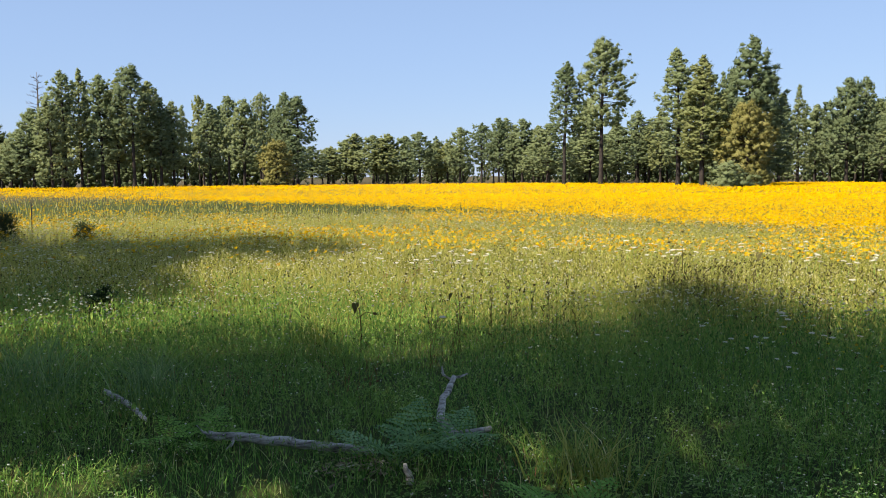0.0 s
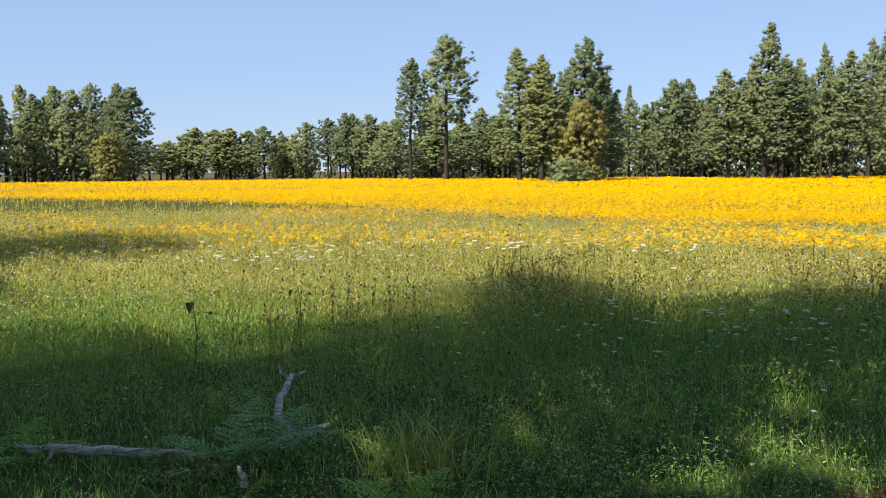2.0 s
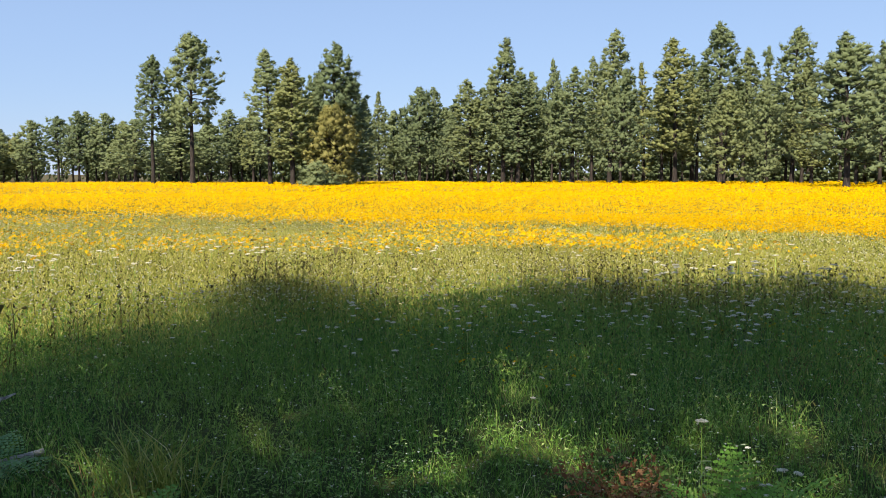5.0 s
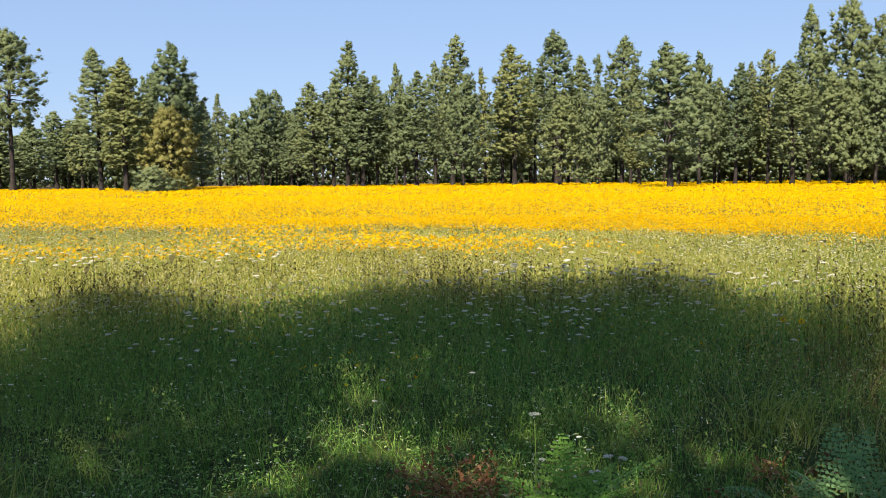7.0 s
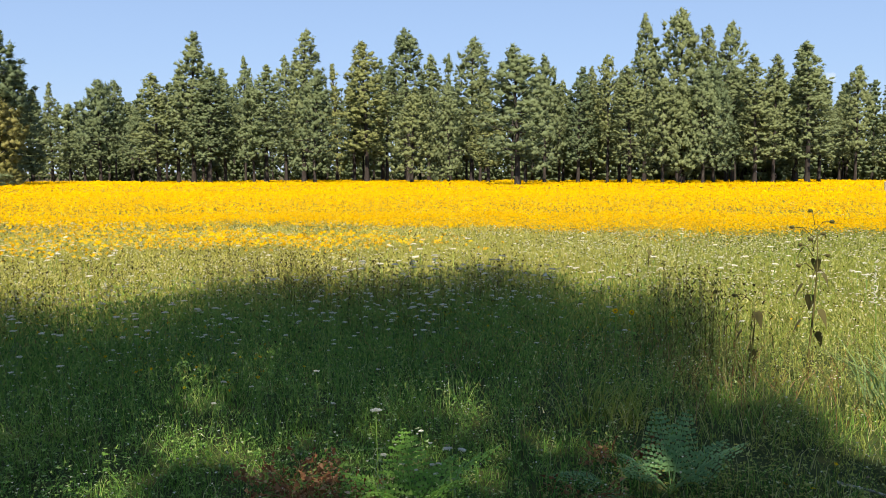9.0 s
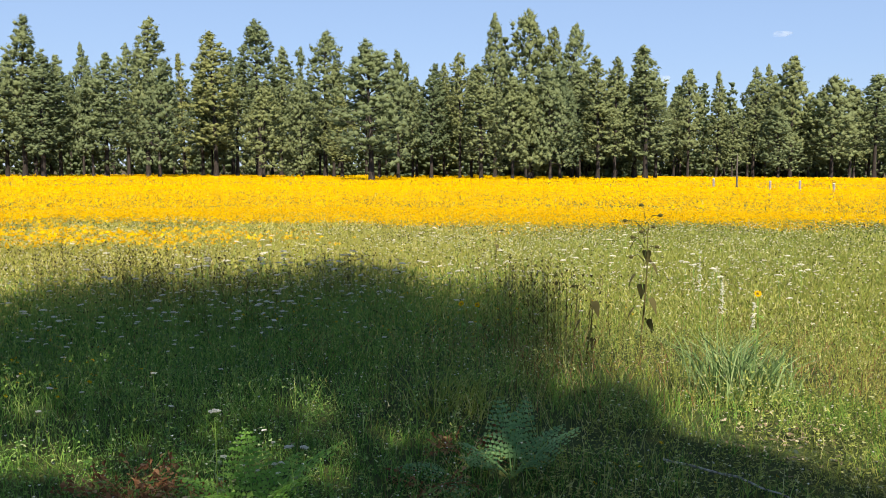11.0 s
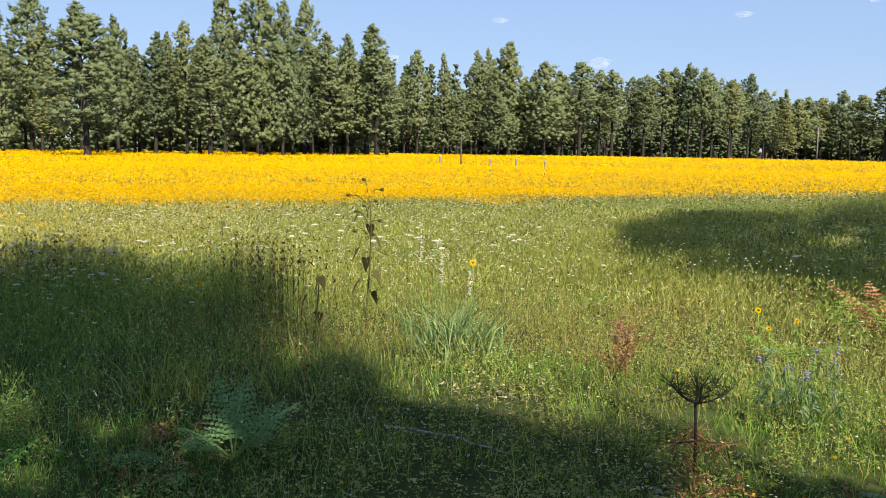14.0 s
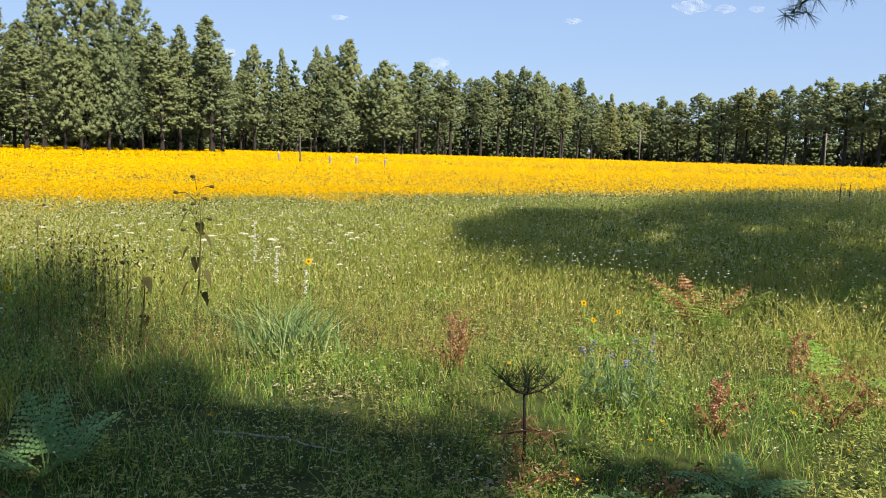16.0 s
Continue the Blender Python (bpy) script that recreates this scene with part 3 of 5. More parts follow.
def plant_forest():
    rng = random.Random(3)
    for x, y, h, r, kind in FRONT:
        key = kind + "_far" if kind in "dt" and math.hypot(x, y) > 118 else kind
        plant_pine(key, x, y, h * 1.03, r * (1.38 if kind in "ty" else 1.2 if kind == "b" else 1.5), rng)
    # the wood behind the edge, lower on the skyline than the trees before it
    deep = []
    for k in range(680):
        a = radians(rng.uniform(-28, 124) if k % 4 else rng.uniform(62, 124))
        near = [(math.hypot(x, y), h) for x, y, h, r, kind in FRONT if abs(math.atan2(x, y) - a) < 0.03 and kind != "s"]
        if not near:
            near = sorted((abs(math.atan2(x, y) - a), math.hypot(x, y), h) for x, y, h, r, kind in FRONT if kind != "s")[:4]
            near = [(d, h) for off, d, h in near]
        angle = sorted(h / d for d, h in near)[len(near) // 2]
        d = max(d for d, h in near) + (rng.uniform(3, 20) if k < 95 else rng.uniform(12, 70))
        h = min(24.0, angle * d * rng.uniform(0.55, 0.92))
        if k < 95:
            plant_pine("far", d * math.sin(a), d * math.cos(a), h, rng.uniform(2.4, 3.6), rng, "pine tree deep in the wood behind the meadow")
        else:
            deep.append((d * math.sin(a), d * math.cos(a), h))
    far_wood(deep)
    for k in range(26):
        a, d = radians(rng.uniform(150, 325)), rng.uniform(24, 60)
        plant_pine("far", d * math.sin(a), d * math.cos(a), rng.uniform(12, 17), rng.uniform(2, 2.8), rng, "pine tree in the wood behind the path")
    for kinds in PINES.values():
        for ob, used, *size in kinds:
            if not used:
                for o in (*ob.children_recursive, ob):
                    bpy.data.objects.remove(o)


plant_forest()


# ---- unseen pines close behind and beside the path, crowns laid out to shade the grass ----
SHADE_LEVEL = 0.38
# outlines of the wanted shade; the crowns are built to cast them
SHADE_MAIN = [(-7.0, 4.0), (-3.2, 6.7), (-1.5, 6.85), (-0.76, 7.05), (-0.13, 6.75), (0.36, 6.25), (0.69, 6.1), (1.33, 6.5), (2.0, 6.55), (2.4, 6.4), (2.95, 7.4), (3.6, 8.0), (4.15, 7.95),
              (4.42, 7.15), (4.5, 6.55), (5.5, 6.55), (6.1, 6.7), (6.9, 6.35), (7.1, 5.7), (7.9, 5.7), (9.05, 5.45), (9.1, 4.5), (8.25, 3.5), (8.6, 2.9), (8.35, 2.35), (6.9, 1.5),
              (6.1, 1.0), (5.5, 0.55), (4.98, 0.3), (4.9, -0.05), (4.78, -0.48), (4.52, -1.0), (4.0, -1.12), (3.4, -1.0), (2.6, -2.6), (-2.0, -4.0), (-7.0, -1.0)]
SHADE_TONGUE = [(-11.0, 17.5), (-7.5, 18.0), (-5.8, 17.1), (-3.5, 16.7), (-0.1, 14.7), (0.7, 13.5), (0.0, 13.0), (-1.6, 12.4), (-1.9, 10.6), (-1.3, 8.9), (-2.0, 8.0), (-3.2, 7.4), (-6.0, 6.7), (-11.0, 10.0)]
SHADE_RIGHT = [(11.9, -0.8), (13.4, -0.9), (15.3, -1.6), (17.7, -3.4), (17.2, -4.4), (19.0, -5.2), (22.2, -7.1), (26.1, -10.0), (29.0, -16.3), (33.0, -24.0), (20.0, -22.0), (8.0, -9.0), (6.9, -4.9),
               (7.3, -3.7), (8.3, -3.1), (8.7, -2.6), (9.2, -2.2), (9.4, -1.5), (9.7, -1.0)]
SHADE_SPOT = [(3.6, -1.2), (4.05, -1.15), (4.15, -1.5), (4.22, -1.75), (4.05, -2.2), (3.5, -2.1)]
# sunny gaps in the canopy: place, radius, how much of the shade stays
SUN_GAPS = [(3.12, 1.68, 0.22, 0.6), (-0.8, 3.45, 0.6, 0.35), (0.2, 3.4, 0.4, 0.3), (4.2, 1.0, 0.5, 0.7), (5.8, 1.2, 0.45, 0.4), (6.5, 1.7, 0.3, 0.5),
            (-1.9, 10.0, 0.35, 0.3), (-2.8, 8.6, 0.35, 0.3), (14.0, -4.2, 0.6, 0.8), (11.6, -4.6, 0.6, 0.75), (18.0, -8.0, 1.0, 0.75), (21.0, -12.0, 1.5, 0.6), (15.0, -7.5, 0.9, 0.6)]


def inside(outline, x, y):
    """How far each place lies inside an outline (negative: outside)."""
    p = np.array(outline)
    q = np.roll(p, -1, 0)
    odd, least = np.zeros(len(x), bool), np.full(len(x), 1e9)
    for (ax, ay), (bx, by) in zip(p, q):
        odd ^= ((ay > y) != (by > y)) & (x < (bx - ax) * (y - ay) / (by - ay + 1e-12) + ax)
        f = np.clip(((x - ax) * (bx - ax) + (y - ay) * (by - ay)) / ((bx - ax) ** 2 + (by - ay) ** 2), 0, 1)
        least = np.minimum(least, np.hypot(x - ax - f * (bx - ax), y - ay - f * (by - ay)))
    return np.where(odd, least, -least)


def shade_pines(seed, outline, trunks, n, low, high, label):
    """Unseen pines: tufts are set back along the sun from a shade outline; each hangs on the pine that stands nearest.
    """
    rng = np.random.RandomState(seed)
    p = np.array(outline)
    x, y = (rng.uniform(p[:, k].min(), p[:, k].max(), n) for k in (0, 1))
    deep = inside(outline, x, y)
    size = np.clip(deep * 0.9, 0.10, 0.5) * rng.uniform(0.85, 1.1, n)
    keep = (deep > 0.05) & (rng.rand(n) < np.interp(deep, [0.1, 0.4, 0.9], [1, 0.5, 0.22]))
    # finer tufts, which let soft light through, close to the path
    size *= 1 - np.interp(y, [0.4, 1.9], [0.12, 0.58]) * np.interp(np.hypot(x - 0.6, y + 0.4), [4.0, 6.5], [1, 0]) * np.interp(x, [0.5, 2.6], [0.35, 1])
    for gx, gy, gr, stay in SUN_GAPS:
        keep &= (np.hypot(x - gx, y - gy) > gr) | (rng.rand(n) < stay)
    x, y, size = x[keep], y[keep], size[keep]
    slope = np.array([SUN_FROM.x, SUN_FROM.y]) / math.tan(radians(SUN_EL))
    best, owner, place = np.full(len(x), 1e9), np.zeros(len(x), int), np.zeros((len(x), 3))
    for k, t in enumerate(trunks):
        # the height at which the sun's ray to this place passes nearest to the trunk
        h = np.clip(((t[0] - x) * slope[0] + (t[1] - y) * slope[1]) / (slope @ slope) + rng.normal(0, 0.6, len(x)), low, high)
        c = np.stack([x + slope[0] * h, y + slope[1] * h, h + SHADE_LEVEL], 1)
        far = np.hypot(c[:, 0] - t[0], c[:, 1] - t[1]) + 0.25 * np.maximum(0, h - 10)
        pick = far < best
        best[pick], owner[pick], place[pick] = far[pick], k, c[pick]
    rel = place - np.array([0.6, -0.4, 1.6])
    flat = np.hypot(rel[:, 0], rel[:, 1])
    bearing = np.degrees(np.arctan2(rel[:, 0], rel[:, 1]))
    clear = (rel[:, 2] / (flat + 1e-6) > 0.33) | (bearing < -38) | (bearing > 132)
    for k, (tx, ty) in enumerate(trunks):
        mine = (owner == k) & clear
        if not mine.any():
            continue
        c, base = place[mine] - [tx, ty, 0], float(level(tx, ty))
        c[:, 2] -= base
        top = c[:, 2].max() + 0.3
        ob = thing("pine_tree", label, "tree", "shady pines beside the path", (tx, ty, base))
        zs = np.linspace(0, top, 9)
        wood = [tube([(0.05 * math.sin(z), 0.05 * math.cos(1.3 * z), z - (0.3 if z == 0 else 0)) for z in zs], [0.19 * (1 - 0.9 * z / top) + (0.08 if z == 0 else 0) for z in zs], 10, close=False)]
        for q in c:
            reach = math.hypot(q[0], q[1])
            root = np.array([0, 0, max(1.5, q[2] - 0.25 * reach)])
            wood.append(tube([root, (root + q) / 2 - [0, 0, 0.06 * reach], q], [0.012 + 0.006 * reach, 0.012, 0.006], 3, close=False))
        part("trunk", joined(*wood), BARK, ob)
        out = c * [1, 1, 0]
        out = out / (np.linalg.norm(out, axis=1)[:, None] + 0.6)
        leaf, soft = needle_tufts(rng, c, size[mine], out, out, 12, 0.8, 0.4)
        part("crown", leaf, NEEDLES, ob, normals=soft)


SHADY = "tall shady pine tree out of view, crown shaped to the shade"
shade_pines(1, SHADE_MAIN, [(-1.5, -3.0), (-3.2, -0.6), (-5.2, 2.4), (-7.5, 0.2), (-6.0, -4.0), (-2.6, -6.2)], 14000, 4.6, 14.0, SHADY)
shade_pines(2, SHADE_TONGUE, [(-12.5, 8.6), (-9.6, 6.2), (-15.5, 6.0)], 6000, 5.0, 15.0, SHADY)
shade_pines(3, SHADE_RIGHT, [(7.0, -9.2), (4.2, -7.6), (10.5, -13.5), (6.0, -13.0), (14.5, -18.5), (17.0, -25.0)], 16000, 6.0, 19.0, SHADY)
# extra crown out of view, added only to cast the small shadow
shade_pines(4, SHADE_SPOT, [(-2.6, -6.2)], 60, 6.0, 9.0, "unseen slender pine added to shade one spot")


# ---- meadow plants that nobody could count ----
def stuff(name, piece, mat, label, category):
    return tagged(new(name, raw(name, *piece, mat)), label, category, kind="stuff")


def flower_edge(a):
    """Range at which the solid yellow begins, by bearing."""
    return np.interp(a, [-35, -23, -16, -6, 6, 13, 20, 27, 33, 38, 45, 55, 70, 78, 84, 94, 105, 119, 130], [75, 66, 50, 40, 29, 24.7, 21.2, 19.3, 18.0, 17.0, 17.0, 15.0, 14.6, 15.8, 16.8, 19.3, 22.6, 36, 45])


def plant_height(r, a):
    """How tall the grass stands, by range and bearing."""
    low = np.interp(r, [2, 4.5, 6.5, 9], [0.10, 0.14, 0.28, 0.48])
    tall = np.interp(r, [2, 4.5, 6.5, 9], [0.16, 0.24, 0.36, 0.48])
    return low + (tall - low) * np.interp(a, [5, 22, 75, 90], [0, 1, 1, 0.35])


def make_meadow():
    rng = np.random.RandomState(5)
    # grass close by
    x, y, r, a = sector(rng, 70000, 2.3, 10.5, power=0.72)
    keep = value_noise(x, y, 1, 1.3) + 0.6 * value_noise(x, y, 2, 5.0) > 0.46 + 0.2 * rng.rand(len(x)) * (a > 62)
    x, y, r, a = x[keep], y[keep], r[keep], a[keep]
    h = plant_height(r, a) * (0.3 + 0.9 * rng.rand(len(x))) * (0.4 + 1.2 * value_noise(x, y, 3, 1.7)) * np.interp(a, [60, 75], [1, 0.75]) * np.interp(r, [4, 8], [0.75, 1])
    wide = 0.0016 + 0.0026 * rng.rand(len(x)) + 0.00012 * r
    # split by bearing: shade-toned green to the left, yellower lit grass to the right
    dry = a + rng.normal(0, 6, len(x)) > 62 + 8 * (r > 5)
    for pick, mat, label in ((~dry, LUSH_GRASS, "fine lush grass in a cooler green, toned for the pines' shade"), (dry, GRASS, "yellowish meadow grass close to the path")):
        stuff("meadow_grass", blades(rng, x[pick], y[pick], level(x[pick], y[pick]), h[pick] * 0.85, wide[pick], 0.7, 0.7), mat, label, "grass")
    x, y, r, a = sector(rng, 220000, 8.5, 32, power=0.55)
    h = 0.46 * (0.45 + 0.75 * rng.rand(len(x))) * (0.75 + 0.5 * value_noise(x, y, 3, 0.5)) * np.where(r > flower_edge(a), 0.66, 1.0)
    keep = (r < flower_edge(a) + 0.5) | (rng.rand(len(x)) < 0.3)
    x, y, r, a, h = x[keep], y[keep], r[keep], a[keep], h[keep]
    green = (a + rng.normal(0, 7, len(x)) > 66) & (r < 24)
    wide = 0.002 + 0.004 * rng.rand(len(x)) + 0.00015 * r
    for pick, mat, label in ((~green, BELT_GRASS, "sunlit yellow-green grass of the open meadow"), (green, GREEN_BELT, "greener grass of the open meadow")):
        stuff("meadow_grass", slivers(rng, x[pick], y[pick], level(x[pick], y[pick]), h[pick], wide[pick], 0.22), mat, label, "grass")
    x, y, r, a = sector(rng, 40000, 28, 130, power=0.55)
    h = 0.30 * (0.5 + 0.6 * rng.rand(len(x)))
    stuff("meadow_grass", slivers(rng, x, y, 0 * x, h, 0.02 + 0.03 * rng.rand(len(x))), BELT_GRASS, "green grass under the yellow flowers", "grass")
    x, y, r, a = sector(rng, 36000, 2.1, 5.5, power=0.8)
    keep = value_noise(x, y, 55, 1.9) + 0.5 * value_noise(x, y, 56, 6.0) > 0.62
    x, y = x[keep], y[keep]
    h = 0.04 + 0.13 * rng.rand(len(x)) * (0.5 + value_noise(x, y, 51, 1.5))
    stuff("short_grass", blades(rng, x, y, level(x, y), h, 0.002 + 0.003 * rng.rand(len(x)), 0.9, 0.9), LUSH_GRASS, "short dense grass beside the path", "grass")
    # low broad leaves
    x, y, r, a = sector(rng, 26000, 2.2, 9.5, power=0.72)
    keep = value_noise(x, y, 52, 1.2) + 0.5 * value_noise(x, y, 53, 4.0) > np.interp(a, [50, 70], [0.52, 0.42])
    x, y, r, a = x[keep], y[keep], r[keep], a[keep]
    n, k = len(x), 13
    tall = plant_height(r, a) * (0.35 + 0.75 * rng.rand(n)) * (0.5 + value_noise(x, y, 54, 1.6))
    c = np.repeat(np.stack([x, y, level(x, y)], 1), k, 0) + rng.normal(0, 0.026, (n * k, 3)) * [1, 1, 0.3]
    c[:, 2] += np.repeat(tall, k) * np.tile(0.12 + 0.88 * np.arange(k) / k, n)
    d = rng.normal(0, 1, (n * k, 3)) * [1, 1, 0.35]
    d /= np.linalg.norm(d, axis=1)[:, None]
    w = np.cross(d, [0, 0, 1.0]) + rng.normal(0, 0.2, d.shape)
    s = np.repeat(0.006 + 0.011 * rng.rand(n) ** 2, k)[:, None] * rng.uniform(0.7, 1.2, (n * k, 1))
    v = np.stack([c, c + d * s * 1.7 + w * s * 0.5, c + d * s * 1.5 - w * s * 0.5 - [0, 0, 0.003]], 1)
    # the bearing decides which weeds get the sunlit colour and which the shaded
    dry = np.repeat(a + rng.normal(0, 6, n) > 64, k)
    for pick, mat, label in ((~dry, WEED, "low broad-leaved weeds in a darker, shade-toned green"), (dry, LIT_WEED, "low weeds in a yellower, sunlit tone")):
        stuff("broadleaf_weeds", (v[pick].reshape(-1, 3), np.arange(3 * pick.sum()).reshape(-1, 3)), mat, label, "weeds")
    # dry brown stalks and litter in patches
    x, y, r, a = sector(rng, 16000, 2.6, 11, -32, 128, power=0.8)
    keep = value_noise(x, y, 41, 0.9) + 0.3 * value_noise(x, y, 42, 3.0) > np.interp(a, [40, 75], [0.98, 0.78])
    x, y, r, a = x[keep], y[keep], r[keep], a[keep]
    h = plant_height(r, a) * (0.3 + 0.9 * rng.rand(len(x)))
    stuff("dry_stalks", blades(rng, x, y, level(x, y), h, 0.002 + 0.004 * rng.rand(len(x)), 0.9, 0.9), RED_FERN, "dry brown stalks and litter in the grass", "dry grass")
    # small yellow blossoms close by
    x, y, r, a = sector(rng, 2600, 3.0, 8.5, 12, 120, power=0.8)
    keep = (value_noise(x, y, 43, 0.8) > 0.55) & (rng.rand(len(x)) < np.interp(a, [50, 80], [1, 0.3]))
    x, y, r, a = x[keep], y[keep], r[keep], a[keep]
    c = np.stack([x, y, level(x, y) + plant_height(r, a) * (0.7 + 0.4 * rng.rand(len(x)))], 1)
    stuff("yellow_blossoms", daisies(rng, c, 0.007 + 0.005 * rng.rand(len(x)), 5, 0.5), YELLOW, "tiny yellow blossoms in the grass by the path", "flowers")
    # stalks with small leaves and buds
    x, y, r, a = sector(rng, 62000, 4.0, 26, power=0.6)
    keep = rng.rand(len(x)) < np.interp(r, [4, 9], [0.35, 1]) * np.where((a > 60) & (r < 8), 0.6, 1.0) * (0.35 + 0.9 * value_noise(x, y, 7, 0.6)) * np.where(r > flower_edge(a) + 1, 0.35, 1.0)
    x, y, r, a = x[keep], y[keep], r[keep], a[keep]
    # tall clumps where the shade ends
    for cx, cy, m in ((3.9, 7.9, 90), (4.5, 8.3, 60), (6.0, 6.8, 40), (7.4, 5.9, 40), (9.6, 5.0, 40), (9.2, 3.6, 50), (8.0, 2.8, 50), (7.4, 2.1, 60), (2.0, 6.6, 30)):
        x, y = np.r_[x, cx + rng.normal(0, 0.35, m)], np.r_[y, cy + rng.normal(0, 0.3, m)]
    clump = np.arange(len(x)) >= len(r)
    r, a = np.hypot(x - 0.6, y + 0.4), np.degrees(np.arctan2(x - 0.6, y + 0.4))
    n = len(x)
    h = np.where(clump, 1.35, 1.0) * np.minimum(0.62, plant_height(r, a) * 1.2) * (0.75 + 0.4 * rng.rand(n)) * np.where(r > flower_edge(a), 0.7, 1.0)
    lean = rng.normal(0, 0.11, (n, 2))
    base = np.stack([x, y, level(x, y)], 1)
    top = base + np.concatenate([lean, h[:, None]], 1)
    wide = 0.0016 + 0.0004 * r
    turn = rng.rand(n) * 2 * np.pi
    side = np.stack([np.cos(turn), np.sin(turn), 0 * x], 1)
    v = [base - side * wide[:, None] * 0.6, base + side * wide[:, None] * 0.6, top]
    tri = [(0, 1, 2)]
    for j in range(7):
        f = 0.22 + 0.105 * j + 0.05 * rng.rand(n)
        p = base + (top - base) * f[:, None]
        t2 = rng.rand(n) * 2 * np.pi
        o = np.stack([np.cos(t2), np.sin(t2), 0.7 + 0 * x], 1) * ((0.025 + 0.03 * rng.rand(n)) * np.interp(r, [4, 9], [0.42, 1]))[:, None]
        q = np.stack([-np.sin(t2), np.cos(t2), 0 * x], 1) * (0.0022 + 0.00042 * r)[:, None]
        tri.append((len(v), len(v) + 1, len(v) + 2))
        v += [p - q, p + q, p + o]
    v = np.stack(v, 1)
    # colour switch near the shade edge: lit tone beyond, shaded tone inside
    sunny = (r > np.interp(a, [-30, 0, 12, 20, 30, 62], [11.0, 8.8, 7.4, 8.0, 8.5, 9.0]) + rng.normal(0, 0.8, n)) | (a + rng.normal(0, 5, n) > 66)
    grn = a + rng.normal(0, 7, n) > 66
    for pick, mat, label in ((~sunny, HERB, "thin leafy herb stalks in a darker, shaded tone"), (sunny & ~grn, BELT_HERB, "leafy herb stalks in a paler, sunlit tone"), (sunny & grn, GREEN_HERB, "green leafy herb stalks of the sunny meadow")):
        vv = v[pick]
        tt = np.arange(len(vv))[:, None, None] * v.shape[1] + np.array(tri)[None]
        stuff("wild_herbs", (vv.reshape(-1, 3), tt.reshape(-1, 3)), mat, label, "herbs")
    pick = rng.rand(n) < 0.85 * np.interp(r, [5.5, 8.5], [0.15, 1]) * (r < 26)
    c, s = top[pick], (0.007 + 0.0004 * r[pick])[:, None]
    stuff("seed_heads", octahedra(c, s), BUD, "small brown and pale buds on herb stalks", "seed heads")
    # upright leaves that close the meadow's top between the stalks
    x, y, r, a = sector(rng, 480000, 3.6, 16.5, power=0.62)
    keep = (r < flower_edge(a) + 1) & (value_noise(x, y, 93, 2.2) > 0.16) & (rng.rand(len(x)) < np.interp(r, [3.6, 5.0, 7.0], [0.10, 0.35, 1]) * np.where(a > 64, np.interp(r, [6, 10], [0.3, 1]), 1))
    x, y, r, a = x[keep], y[keep], r[keep], a[keep]
    n = len(x)
    tall = np.minimum(0.53, plant_height(r, a) * 1.1) * (0.78 + 0.4 * value_noise(x, y, 91, 1.2))
    c = np.stack([x, y, level(x, y) + tall * (0.35 + 0.58 * rng.rand(n) ** 0.5)], 1)
    s = (0.0022 + 0.0008 * r) * rng.uniform(0.6, 1.4, n)
    d = rng.normal(0, 0.45, (n, 3)) + [0, 0, 1]
    w = np.cross(d, rng.normal(0, 1, (n, 3)))
    d *= (s / np.linalg.norm(d, axis=1))[:, None] * 4.2
    w *= (s / np.linalg.norm(w, axis=1))[:, None] * 0.55
    v = np.stack([c - w, c + w, c + d], 1)
    # the leaves switch there too; sun and shade are in their colours
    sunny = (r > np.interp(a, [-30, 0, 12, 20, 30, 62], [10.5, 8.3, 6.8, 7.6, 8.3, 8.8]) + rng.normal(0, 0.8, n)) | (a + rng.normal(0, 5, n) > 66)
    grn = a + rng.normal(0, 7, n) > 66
    for pick, mat, label in ((~sunny, HERB, "small herb leaves in a darker, shaded tone"), (sunny & ~grn, BELT_GRASS, "small herb leaves in a paler, sunlit tone"), (sunny & grn, GREEN_BELT, "small green herb leaves of the sunny meadow")):
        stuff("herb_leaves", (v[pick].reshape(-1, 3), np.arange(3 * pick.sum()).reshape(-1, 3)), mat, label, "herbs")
    # tiny pale blossoms and seed tufts low in the grass
    x, y, r, a = sector(rng, 7000, 2.8, 9.0, power=0.75)
    keep = value_noise(x, y, 71, 0.9) + 0.4 * value_noise(x, y, 72, 3.0) > 0.6
    x, y, r, a = x[keep], y[keep], r[keep], a[keep]
    c = np.stack([x, y, level(x, y) + plant_height(r, a) * (0.45 + 0.6 * rng.rand(len(x)))], 1)
    stuff("pale_blossoms", octahedra(c, rng.uniform(0.003, 0.008, (len(x), 1)) * [1, 1, 0.6]), WHITE, "tiny pale blossoms and seed tufts in the grass", "flowers")
    # dark ripe stalks, thickest where the shade ends
    x, y, r, a = sector(rng, 3600, 7.6, 11.5, -12, 72, power=0.8)
    keep = rng.rand(len(x)) < (value_noise(x, y, 61, 0.7) + 0.4 * value_noise(x, y, 62, 2.5) > 0.84) * np.interp(r, [7.6, 8.6, 10.2, 11.5], [0.1, 1, 1, 0.1])
    x, y = x[keep], y[keep]
    strewn = len(x)
    for cx, cy, m in ((3.6, 7.9, 110), (4.1, 8.0, 80), (5.2, 7.0, 30), (6.2, 6.8, 40), (7.0, 6.3, 30), (8.9, 5.0, 30), (8.5, 3.0, 12), (8.2, 2.5, 16), (7.4, 2.1, 18), (7.0, 1.75, 22), (2.1, 6.5, 25), (1.2, 6.4, 16)):
        x, y = np.r_[x, cx + rng.normal(0, 0.28, m)], np.r_[y, cy + rng.normal(0, 0.2, m)]
    n = len(x)
    stout = np.where(np.arange(n) >= strewn, 1.15, 1.0)[:, None]
